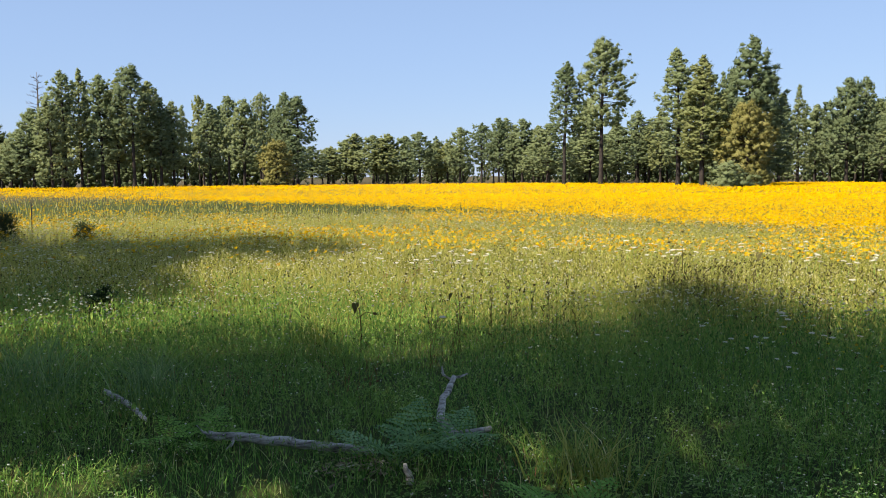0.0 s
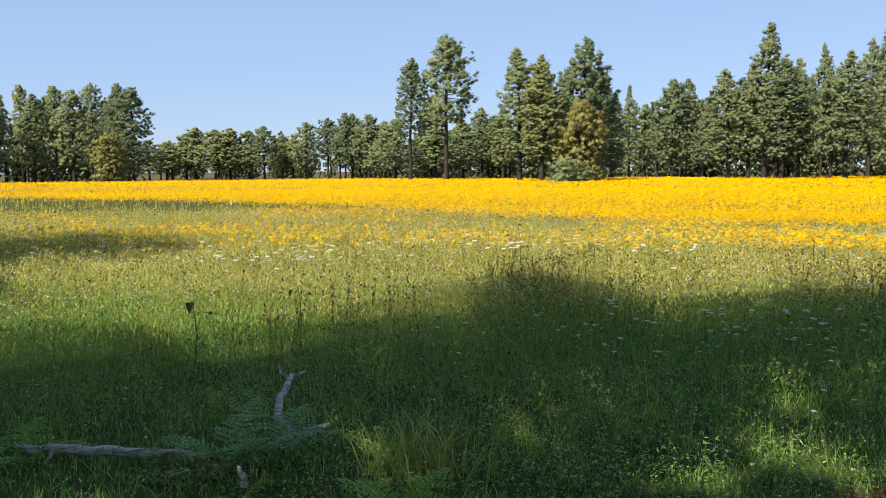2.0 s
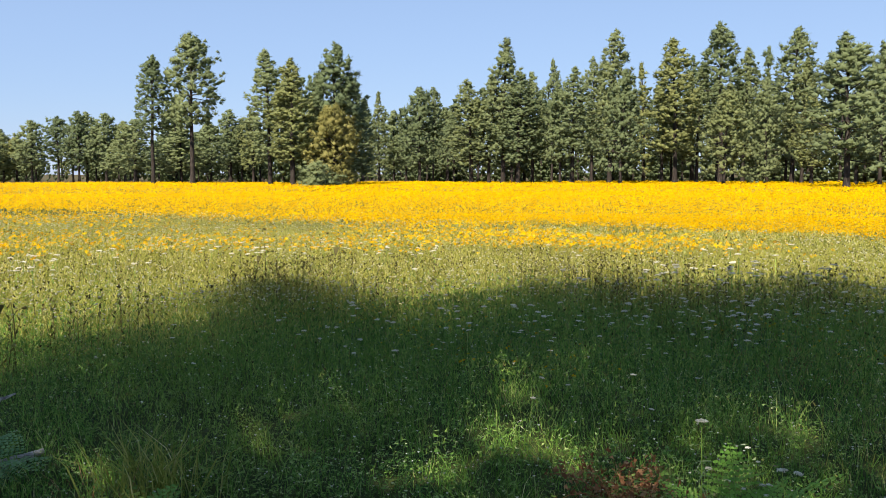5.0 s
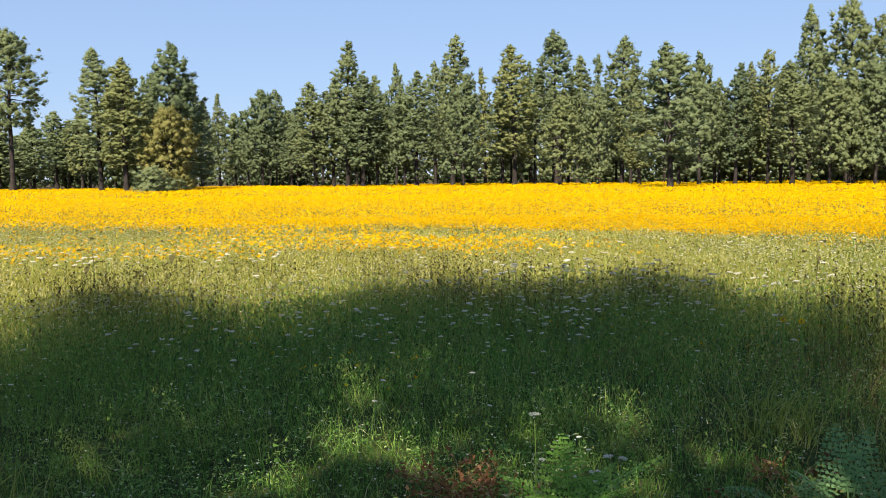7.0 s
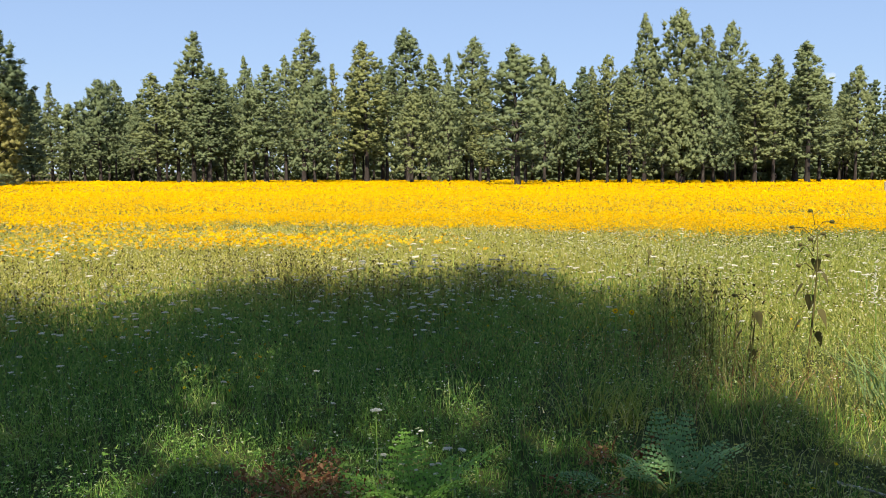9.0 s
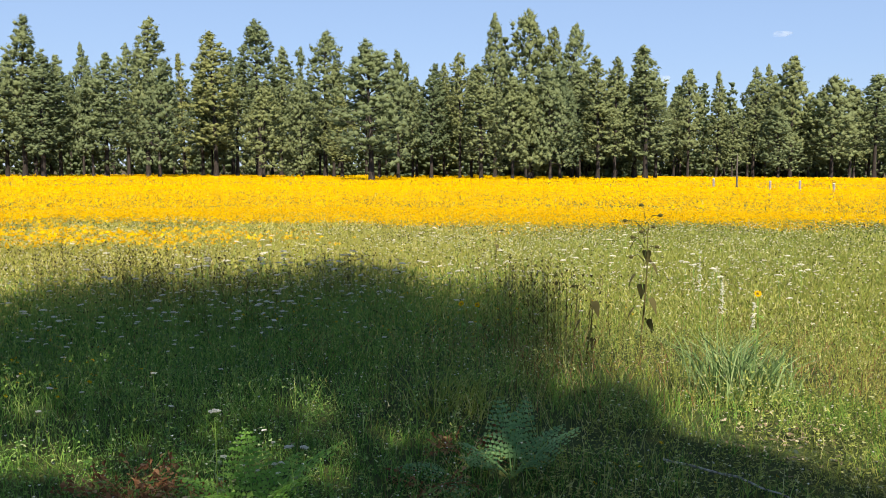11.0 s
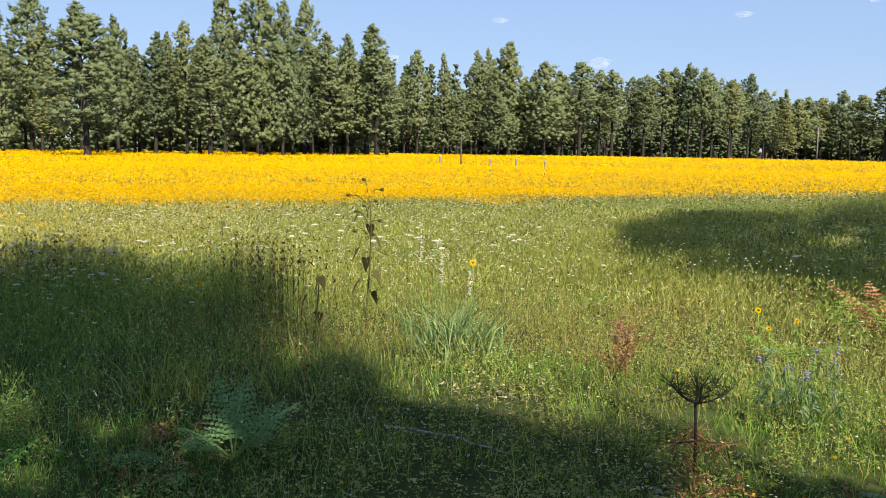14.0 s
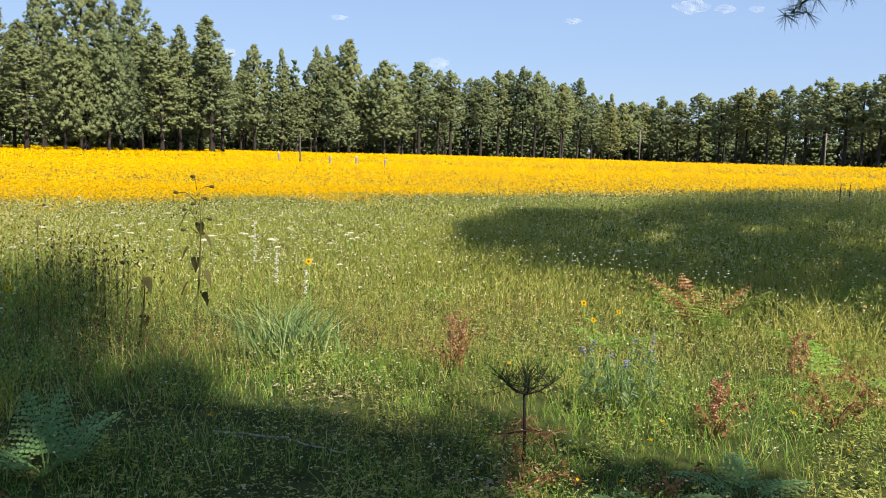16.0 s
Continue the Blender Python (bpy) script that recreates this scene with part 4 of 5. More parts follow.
    h = 0.44 + 0.3 * rng.rand(n)
    base = np.stack([x, y, level(x, y)], 1)
    top = base + np.concatenate([rng.normal(0, 0.05, (n, 2)), h[:, None]], 1)
    turn = rng.rand(n) * 2 * np.pi
    side = np.stack([np.cos(turn), np.sin(turn), 0 * x], 1) * 0.0045 * stout
    v, tri = [base - side, base + side, top], [(0, 1, 2)]
    for j in range(6):
        p = base + (top - base) * (0.4 + 0.1 * j)
        t2 = rng.rand(n) * 2 * np.pi
        o = np.stack([np.cos(t2), np.sin(t2), 0.9 + 0 * x], 1) * (0.03 + 0.03 * rng.rand(n))[:, None]
        q = np.stack([-np.sin(t2), np.cos(t2), 0 * x], 1) * 0.007 * stout
        tri.append((len(v), len(v) + 1, len(v) + 2))
        v += [p - q, p + q, p + o]
    v = np.stack(v, 1)
    stuff("ripe_stalks", (v.reshape(-1, 3), (np.arange(n)[:, None, None] * v.shape[1] + np.array(tri)[None]).reshape(-1, 3)), RIPE, "dark ripe herb stalks standing in the meadow", "herbs")
    stuff("ripe_heads", octahedra(top, np.full((n, 1), 0.013) * rng.uniform(0.6, 1.3, (n, 1))), RIPE, "dark ripe seed heads on stalks", "seed heads")
    # small white heads strewn over the green belt
    x, y, r, a = sector(rng, 30000, 6.5, 24, power=0.6)
    keep = (value_noise(x, y, 11, 0.45) + 0.4 * rng.rand(len(x)) > 0.55) & (r < flower_edge(a) + 0.5) & (rng.rand(len(x)) < np.interp(a, [80, 95], [1, 0.3]))
    x, y, r = x[keep], y[keep], r[keep]
    c = np.stack([x, y, level(x, y) + 0.46 + 0.16 * rng.rand(len(x))], 1)
    stuff("white_flowers", octahedra(c, (0.007 + 0.0006 * r)[:, None] * [1, 1, 0.5] * rng.uniform(0.5, 1.5, (len(x), 1))), WHITE, "tiny white flower heads over the green meadow", "flowers")


def daisies(rng, c, s, petals, tilt, face=0.0):
    """Open flower heads: a shallow cup of petals round each place; face: how far they turn to the sun."""
    n = len(c)
    t = rng.normal(0, tilt, (n, 2)) + face * np.array([SUN_FROM.x, SUN_FROM.y])
    up = np.concatenate([t, np.ones((n, 1))], 1)
    up /= np.linalg.norm(up, axis=1)[:, None]
    u = np.cross(up, [0.3, 1.0, 0.1])
    u /= np.linalg.norm(u, axis=1)[:, None]
    w = np.cross(up, u)
    s = np.broadcast_to(s, (n,))[:, None]
    v, tri = [c - up * s * 0.2], []
    ph = rng.rand(n)
    for k in range(petals):
        for j, (da, rad) in enumerate(((-0.5, 0.92), (0.42, 1.0))):
            ang = (2 * np.pi * ((k + da * 0.62 + ph) / petals))[:, None]
            v.append(c + (u * np.cos(ang) + w * np.sin(ang)) * s * rad + up * s * 0.12 * rng.rand(n)[:, None])
        tri.append((0, len(v) - 2, len(v) - 1))
    v = np.stack(v, 1)
    return v.reshape(-1, 3), (np.arange(n)[:, None, None] * v.shape[1] + np.array(tri)[None]).reshape(-1, 3)


def make_flowers():
    rng = np.random.RandomState(9)
    # sparse and patchy before the solid belt
    x, y, r, a = sector(rng, 160000, 10.2, 66, -32, 62, power=0.55)
    n1, n2 = value_noise(x, y, 21, 0.33), value_noise(x, y, 22, 1.1)
    edge = flower_edge(a)
    want = np.where(0.5 * n1 + 0.5 * n2 > 0.53, 0.75, 0.05) * np.interp(r, [10.2, 11.2, 12.5], [0, 0.5, 1]) * np.interp(a, [44, 56], [1, 0.1])
    want = want * (r < edge + 2) * np.where((r > 23) & (r < edge - 1), 0.2 + 0.5 * (value_noise(x * 0.25, y, 27, 0.35) > 0.62), 1.0)
    keep = rng.rand(len(x)) < want
    x, y, r = x[keep], y[keep], r[keep]
    for b, d, wide, n in ((43, 12.2, 0.6, 260), (39, 12.8, 0.7, 260), (33, 12.4, 0.6, 200), (27, 11.6, 0.35, 120), (22, 12.4, 0.8, 200), (12, 12.8, 0.9, 220), (-8, 15.2, 0.9, 520), (-3, 15.6, 0.9, 360), (3, 14.0, 0.9, 300)):
        px, py = rng.normal(0, wide * 1.8, n), rng.normal(0, wide * 0.6, n)
        b = radians(b)
        x = np.r_[x, 0.6 + d * math.sin(b) + px * math.cos(b) + py * math.sin(b)]
        y = np.r_[y, -0.4 + d * math.cos(b) - px * math.sin(b) + py * math.cos(b)]
    c = np.stack([x, y, level(x, y) + 0.53 + 0.18 * rng.rand(len(x))], 1)
    stuff("yellow_flowers", daisies(rng, c, 0.017 + 0.012 * rng.rand(len(x)) + 0.0002 * np.hypot(x, y), 5, 0.5, 0.45), YELLOW, "loose patches of yellow daisy flowers in green grass", "flowers")
    # the solid belt, near part
    def begins(x, y, r, a):
        start = flower_edge(a) + 3.0 * (value_noise(x, y, 23, 0.25) - 0.5) + 1.6 * (value_noise(x, y, 24, 1.0) - 0.5)
        return rng.rand(len(x)) < np.clip((r - start + 1.0) / 2.6, 0, 1) ** 1.5 * np.clip(0.55 + 0.8 * value_noise(x, y, 25, 0.8), 0, 1)

    x, y, r, a = sector(rng, 210000, 13.2, 22, 0, 128, power=0.8)
    keep = begins(x, y, r, a)
    x, y = x[keep], y[keep]
    c = np.stack([x, y, level(x, y) + 0.45 + 0.15 * rng.rand(len(x))], 1)
    stuff("yellow_flowers", daisies(rng, c, 0.0135 + 0.008 * rng.rand(len(x)), 3, 0.5, 0.3), YELLOW, "dense belt of golden yellow daisies", "flowers")
    # farther off, where each flower is a speck
    for n, lo, hi, size, label in ((430000, 21, 52, 0.018, "golden yellow daisies of the open meadow"), (300000, 46, 130, 0.045, "golden yellow flowers reaching to the wood")):
        x, y, r, a = sector(rng, n, lo, hi, -32, 128, power=0.5)
        keep = begins(x, y, r, a) & (r < 122 + 14 * (value_noise(x, y, 26, 0.05) - 0.5))
        x, y, r = x[keep], y[keep], r[keep]
        c = np.stack([x, y, level(x, y) + 0.38 + 0.18 * rng.rand(len(x))], 1)
        v = rng.normal(0, 0.6, (len(x), 3, 3)) * [1, 1, 0.25]
        v[:, :, 2] -= 0.7 * (v[:, :, 0] * SUN_FROM.x + v[:, :, 1] * SUN_FROM.y)
        v = c[:, None] + v * (size + 0.0007 * r)[:, None, None]
        stuff("yellow_flowers", (v.reshape(-1, 3), np.arange(3 * len(x)).reshape(-1, 3)), YELLOW, label, "flowers")


make_meadow()
make_flowers()


# ---- things of the meadow ----
def spray(rng, centre, n, length, width, up=0.5, flat=1.0):
    """Thin needles that stand out from a point on all sides."""
    q = rng.normal(0, 1, (n, 3)) * [1, 1, flat] + [0, 0, up]
    q /= np.linalg.norm(q, axis=1)[:, None]
    w = np.cross(q, rng.normal(0, 1, (n, 3)))
    w = w / np.linalg.norm(w, axis=1)[:, None] * width / 2
    l = (length * rng.uniform(0.75, 1.1, n))[:, None]
    c = np.asarray(centre, float)
    v = np.stack([c - w, c + w, c + q * l * 0.6 + w + [0, 0, -0.01], c + q * l + [0, 0, -0.02]], 1)
    b = np.arange(n)[:, None] * 4
    return v.reshape(-1, 3), np.concatenate([b + [0, 1, 2], b + [0, 2, 3]])


def frond(rng, length, width, rise, droop, heading, curl=0.0):
    """One bracken frond: a stalk, paired side leaves, each cut into small lobes. Returns stalk and leaf pieces."""
    h = np.array([math.cos(heading), math.sin(heading), 0.0])
    s = np.array([-h[1], h[0], 0.0])
    pts, p, ang = [], np.zeros(3), rise
    steps = 16
    for i in range(steps + 1):
        pts.append(p.copy())
        p = p + (h * math.cos(ang) + np.array([0, 0, 1.0]) * math.sin(ang)) * length / steps
        ang -= droop / steps
    stalk = tube(pts[:: 4], [0.005, 0.004, 0.003, 0.002, 0.001], 4)
    leaves = []
    for i in range(4, steps + 1):
        f = (i - 4) / (steps - 4)
        reach = width * (1 - f) ** 0.8 * (0.75 + 0.25 * min(1, f * 6)) + 0.012
        along = pts[i] - pts[i - 1]
        along /= np.linalg.norm(along)
        for sign in (-1, 1):
            d = s * sign * 0.9 + along * 0.52 + np.array([0, 0, rng.uniform(-0.2, 0.08) - curl])
            d /= np.linalg.norm(d)
            across = along - d * (along @ d)
            across /= np.linalg.norm(across)
            m = max(2, int(reach / 0.02))
            root = pts[i]
            v, t = [root], []
            for k in range(m):
                g0, g1 = k / m, (k + 1) / m
                lobe = min(reach * 0.24, length / steps * 0.38) * (1 - g0) ** 0.7 * (0.55 if curl else 1) + 0.003
                c0, c1 = root + d * reach * g0, root + d * reach * g1
                sag = np.array([0, 0, -0.18 * reach * g1 * g1 - curl * reach * g1 * 0.6])
                b = len(v)
                v += [c0 + sag * 0.9, c1 + sag, (c0 + c1) / 2 + d * lobe * 0.5 + across * lobe + sag, (c0 + c1) / 2 + d * lobe * 0.5 - across * lobe + sag]
                t += [(b, b + 1, b + 2), (b, b + 3, b + 1)]
            v = np.array(v)
            if curl:
                v = root + (v - root) * [0.8, 0.8, rng.uniform(-1.6, 1.8)] + rng.normal(0, 0.005, v.shape)
            leaves.append((v, np.array(t)))
    return stalk, joined(*leaves)


def fern(seed, at, mat, label, count=5, length=0.55, width=0.2, name="bracken_fern", rise=(0.7, 1.2), droop=1.0, curl=0.0, headings=None, group="bracken ferns in the meadow"):
    rng = np.random.RandomState(seed)
    ob = thing(name, label, "fern", group, (at[0], at[1], float(level(at[0], at[1]))))
    for k in range(count):
        a = headings[k] if headings else 2 * math.pi * (k + rng.uniform(-0.3, 0.3)) / count
        stalk, leaf = frond(rng, length * 1.25 * rng.uniform(0.75, 1.1), width * 1.25 * rng.uniform(0.8, 1.15), rng.uniform(*rise), droop * rng.uniform(0.7, 1.2), a, curl)
        tagged(part("foliage", leaf, mat, part("frond", stalk, mat, ob)), kind="stuff")
    return ob


BLUE = "blue-green bracken fern shaded by the pines"
GREEN = "bright green bracken fern in low grass"
DEAD = "withered rust-brown bracken fern in the grass"
TAN = "half-dried bracken fern turning from green to tan"
fern(1, (0.54, 3.62), BLUE_FERN, BLUE, 5, 0.36, 0.14, rise=(0.6, 1.1))
fern(2, (0.74, 3.75), BLUE_FERN, BLUE, 5, 0.36, 0.14, rise=(0.6, 1.0))
fern(3, (-0.48, 4.07), FERN, GREEN, 5, 0.32, 0.12, rise=(0.5, 0.9))
fern(4, (1.17, 2.85), FERN, GREEN, 4, 0.28, 0.11)
fern(5, (3.13, 1.66), FERN, GREEN, 6, 0.35, 0.115, rise=(0.75, 1.1), droop=0.6, headings=[1.9, -0.1, 0.8, 3.4, 4.6, -0.8])
fern(6, (4.02, 0.95), BLUE_FERN, BLUE, 7, 0.29, 0.095, rise=(0.75, 1.25), droop=0.6, headings=[0.1, -0.5, 0.7, 1.9, 2.7, 4.2, 5.2])
fern(7, (3.90, 1.16), BLUE_FERN, BLUE, 3, 0.27, 0.10, rise=(0.6, 1.0))
fern(8, (2.92, 2.10), RED_FERN, DEAD, 9, 0.28, 0.09, rise=(0.6, 1.2), droop=1.6, curl=0.5)
fern(9, (2.99, 1.92), RED_FERN, DEAD, 7, 0.24, 0.08, rise=(0.4, 0.9), droop=1.4, curl=0.5)
fern(10, (-1.2, 9.5), RED_FERN, DEAD, 5, 0.5, 0.16, rise=(0.9, 1.3), curl=0.4)
fern(11, (-1.6, 9.8), RED_FERN, DEAD, 4, 0.45, 0.15, rise=(0.9, 1.3), curl=0.4)
fern(12, (0.66, 9.2), RED_FERN, DEAD, 3, 0.55, 0.10, rise=(1.2, 1.45), curl=0.5)
fern(13, (7.6, -2.9), RED_FERN, TAN, 6, 0.62, 0.14, rise=(0.9, 1.3), droop=0.7)
fern(14, (7.4, -2.95), FERN, TAN, 4, 0.58, 0.15, rise=(0.9, 1.3))
fern(15, (8.35, -2.65), RED_FERN, DEAD, 5, 0.48, 0.13, rise=(0.9, 1.3), curl=0.3)
fern(16, (8.1, -2.75), FERN, GREEN, 5, 0.56, 0.17, rise=(0.8, 1.3))
fern(17, (7.7, -2.7), FERN, GREEN, 5, 0.46, 0.17, rise=(0.5, 1.0))
fern(18, (6.5, -1.95), FERN, GREEN, 4, 0.38, 0.14, rise=(0.6, 1.1))
fern(19, (8.7, -0.6), FERN, GREEN, 4, 0.40, 0.15, rise=(0.7, 1.1))
fern(20, (4.0, -0.98), RED_FERN, DEAD, 6, 0.20, 0.055, rise=(0.3, 1.0), droop=1.4, curl=0.5)
fern(21, (5.68, -0.74), RED_FERN, DEAD, 4, 0.27, 0.07, rise=(1.1, 1.45), curl=0.6)
fern(22, (4.54, -1.94), RED_FERN, DEAD, 3, 0.26, 0.08, rise=(1.0, 1.4), curl=0.6)
fern(23, (4.7, -2.6), RED_FERN, DEAD, 4, 0.27, 0.08, rise=(0.9, 1.3), curl=0.5)
fern(24, (6.6, -3.5), FERN, GREEN, 5, 0.45, 0.16, rise=(0.5, 1.0))
fern(25, (9.3, -5.3), RED_FERN, TAN, 5, 0.6, 0.18, rise=(0.8, 1.3), curl=0.2)
fern(26, (8.7, -4.9), FERN, GREEN, 5, 0.6, 0.18, rise=(0.7, 1.2))
fern(27, (3.84, -1.84), BLUE_FERN, BLUE, 6, 0.25, 0.085, rise=(0.3, 0.9))
fern(28, (3.7, -1.4), BLUE_FERN, BLUE, 5, 0.25, 0.085, rise=(0.3, 0.9))
fern(29, (-0.75, 11.2), FERN, GREEN, 4, 0.6, 0.2, rise=(0.8, 1.2))
fern(30, (-4.0, 12.4), FERN, GREEN, 4, 0.5, 0.2, rise=(0.8, 1.2))
fern(31, (5.6, -3.0), FERN, GREEN, 5, 0.36, 0.13, rise=(0.4, 0.9))
fern(32, (5.2, -3.1), RED_FERN, DEAD, 4, 0.25, 0.08, rise=(0.6, 1.1), curl=0.5)

fern(33, (3.95, -1.55), RED_FERN, DEAD, 4, 0.20, 0.07, rise=(0.3, 0.9), droop=1.4, curl=0.5)
fern(34, (4.15, 1.25), RED_FERN, DEAD, 4, 0.22, 0.07, rise=(0.4, 1.0), droop=1.4, curl=0.5)
fern(35, (3.72, 1.22), RED_FERN, DEAD, 4, 0.20, 0.06, rise=(0.3, 0.8), droop=1.4, curl=0.5)
fern(36, (6.0, -0.62), RED_FERN, DEAD, 3, 0.18, 0.06, rise=(0.3, 0.8), droop=1.2, curl=0.5)


def fallen_wood():
    rng = np.random.RandomState(44)

    def stick(name, pts, radii, label, stubs=()):
        fine, rad = [], []
        for i in range(len(pts) - 1):
            for s in np.linspace(0, 1, 6)[: 5 if i < len(pts) - 2 else 6]:
                p = np.array(pts[i]) * (1 - s) + np.array(pts[i + 1]) * s
                fine.append(p + rng.normal(0, 0.0025, 3))
                rad.append((radii[i] * (1 - s) + radii[i + 1] * s) * rng.uniform(0.92, 1.08))
        mid = np.mean(fine, 0)
        low = np.array([mid[0], mid[1], float(level(mid[0], mid[1]))])
        ob = thing(name, label, "fallen branch", "", tuple(low))
        part("stem", tube([f - low for f in fine], rad, 10), GREY_BARK, ob, smooth=True)
        for a, b, r in stubs:
            part("stub", tube([np.array(a) - low, (np.array(a) + np.array(b)) / 2 - low + rng.normal(0, 0.01, 3), np.array(b) - low], [r, r * 0.8, r * 0.45], 7), GREY_BARK, ob)

    stick("fallen_log", [(-0.42, 4.06, 0.275), (-0.19, 3.99, 0.27), (0.05, 3.91, 0.262), (0.24, 3.84, 0.255), (0.43, 3.77, 0.25)], [0.020, 0.026, 0.024, 0.023, 0.021], "weathered grey log lying in the grass among ferns",
          stubs=[((-0.4, 4.04, 0.275), (-0.47, 4.02, 0.34), 0.009), ((0.02, 3.90, 0.265), (0.03, 3.88, 0.315), 0.006), ((-0.28, 4.0, 0.27), (-0.31, 3.94, 0.235), 0.010)])
    stick("broken_branch", [(0.86, 3.97, 0.25), (0.79, 4.10, 0.31), (0.82, 4.24, 0.38), (0.90, 4.40, 0.46)], [0.026, 0.023, 0.019, 0.014], "crooked grey dead branch rising from the grass",
          stubs=[((0.88, 4.38, 0.45), (0.83, 4.42, 0.52), 0.010), ((0.89, 4.39, 0.46), (0.98, 4.43, 0.47), 0.010)])
    stick("broken_branch", [(0.80, 3.99, 0.25), (0.92, 3.94, 0.27), (1.05, 3.96, 0.29)], [0.026, 0.022, 0.012], "short grey dead branch lying among ferns")
    stick("broken_branch", [(-1.18, 4.86, 0.32), (-1.0, 4.64, 0.31), (-0.82, 4.38, 0.28)], [0.016, 0.018, 0.012], "pale dead branch half hidden in grass")
    stick("wood_stump", [(0.60, 3.42, 0.18), (0.59, 3.41, 0.25), (0.57, 3.40, 0.31)], [0.020, 0.018, 0.009], "small splintered grey wood stub in the grass")
    stick("broken_branch", [(4.5, 0.40, 0.25), (4.35, 0.05, 0.27), (4.2, -0.25, 0.26)], [0.005, 0.005, 0.003], "thin grey dead twig lying in the grass")


def litter_patch(seed, at, spread, n, label):
    """Dry leaves and bark scraps on bare soil."""
    rng = np.random.RandomState(seed)
    x, y = at[0] + rng.normal(0, spread, n), at[1] + rng.normal(0, spread * 0.6, n)
    c = np.stack([x, y, level(x, y) + 0.01 + 0.03 * rng.rand(n)], 1)
    v = c[:, None] + rng.normal(0, 1, (n, 3, 3)) * [0.014, 0.014, 0.006]
    tagged(new("leaf_litter", raw("leaf_litter", v.reshape(-1, 3), np.arange(3 * n).reshape(-1, 3), LITTER)), label, "leaf litter", kind="stuff")


def dock(seed, at, h, label):
    """A ripe dock: rust-brown seed clusters along a stiff stalk."""
    rng = np.random.RandomState(seed)
    ob = thing("dock_plant", label, "wildflower", "ripe docks", (at[0], at[1], float(level(at[0], at[1]))))
    part("stem", tube([(0, 0, -0.03), (0.01, 0.01, h * 0.5), (0.02, 0, h)], [0.004, 0.0035, 0.002], 5), DOCK, ob)
    for k in range(8):
        f, a = 0.34 + 0.085 * k, 2.4 * k
        root = np.array([0.01, 0.005, h * f])
        tip = root + np.array([0.04 * math.cos(a), 0.04 * math.sin(a), 0.06])
        arm = part("branch", tube([root, tip], [0.002, 0.0015], 4), DOCK, ob)
        c = root + (tip - root) * rng.rand(26, 1) + rng.normal(0, 0.010, (26, 3))
        tagged(part("seed_head", octahedra(c, np.full((26, 1), 0.007)), DOCK, arm, "rust-brown seed cluster"), kind="stuff")


fallen_wood()
litter_patch(1, (0.36, 3.60), 0.13, 260, "pale dry leaf litter beside the fallen log")
litter_patch(2, (3.0, 2.1), 0.22, 200, "brown fern litter on the ground")
litter_patch(3, (4.1, -0.85), 0.2, 200, "brown needle litter under the seedling")
litter_patch(4, (5.2, -0.1), 0.25, 160, "dry litter showing between grass clumps")
dock(1, (5.66, -0.74), 0.36, "rust-brown ripe dock in the sunny grass")
dock(2, (5.72, -0.80), 0.30, "rust-brown ripe dock in the sunny grass")
dock(3, (4.56, -1.96), 0.28, "rust-brown ripe dock in the sunny grass")
dock(4, (5.5, -2.75), 0.34, "rust-brown ripe dock beside green ferns")
dock(5, (5.7, -2.9), 0.30, "rust-brown ripe dock beside green ferns")


def seedling(seed, at, h, label, arms=6, needle=0.13, bushy=0):
    rng = np.random.RandomState(seed)
    ob = thing("pine_seedling", label, "seedling", "pine seedlings in the meadow", (at[0], at[1], float(level(at[0], at[1]))))
    part("stem", tube([(0, 0, -0.03), (0.01, 0, h * 0.4), (0, 0.01, h * 0.72), (0, 0, h * 0.8)], [0.008, 0.007, 0.006, 0.004], 7), BARK, ob)
    for k in range(arms):
        a = 2 * math.pi * k / arms + rng.uniform(-0.3, 0.3)
        d = np.array([math.cos(a), math.sin(a), 0.55])
        root = np.array([0, 0, h * 0.7])
        tip = root + d * h * 0.26
        arm = part("branch", tube([root, (root + tip) / 2 - [0, 0, 0.01], tip], [0.005, 0.004, 0.003], 5), BARK, ob)
        part("needles", joined(*[spray(rng, root * (1 - s) + tip * s, 20, needle, 0.0026, 1.3) for s in (0.7, 1.0)]), DARK_NEEDLES, arm)
    part("needles", spray(rng, (0, 0, h * 0.82), 26, needle, 0.0032, 1.2), DARK_NEEDLES, ob)
    for k in range(bushy):
        a, f = 2.4 * k, 0.25 + 0.6 * k / bushy
        tip = np.array([math.cos(a) * h * 0.34 * (1.05 - f), math.sin(a) * h * 0.34 * (1.05 - f), h * f + 0.08])
        arm = part("branch", tube([(0, 0, h * f), tip], [0.008, 0.004], 4), BARK, ob)
        part("needles", joined(spray(rng, tip, 60, needle, 0.008, 0.5), spray(rng, tip * [0.6, 0.6, 1], 30, needle, 0.008, 0.5)), DARK_NEEDLES, arm)
    for k in range(3):
        a = 2 * math.pi * k / 3 + rng.uniform(-0.3, 0.3)
        root = np.array([0, 0, h * 0.33])
        tip = root + np.array([math.cos(a), math.sin(a), 0.1]) * h * 0.28
        arm = part("branch", tube([root, tip], [0.006, 0.003], 5), BARK, ob)
        part("needles", joined(*[spray(rng, root * (1 - s) + tip * s, 26, needle * 0.8, 0.0032, 0.0) for s in (0.6, 1.0)]), RED_FERN, arm, "dry brown needles")


seedling(1, (4.3, -1.01), 0.44, "small dark pine seedling with a tuft of long needles")
seedling(2, (-5.2, 17.0), 0.75, "small dark pine seedling in the sunny meadow", 7, 0.2, 8)
seedling(3, (-6.7, 16.9), 0.95, "bushy dark pine seedling in the meadow", 9, 0.26, 14)
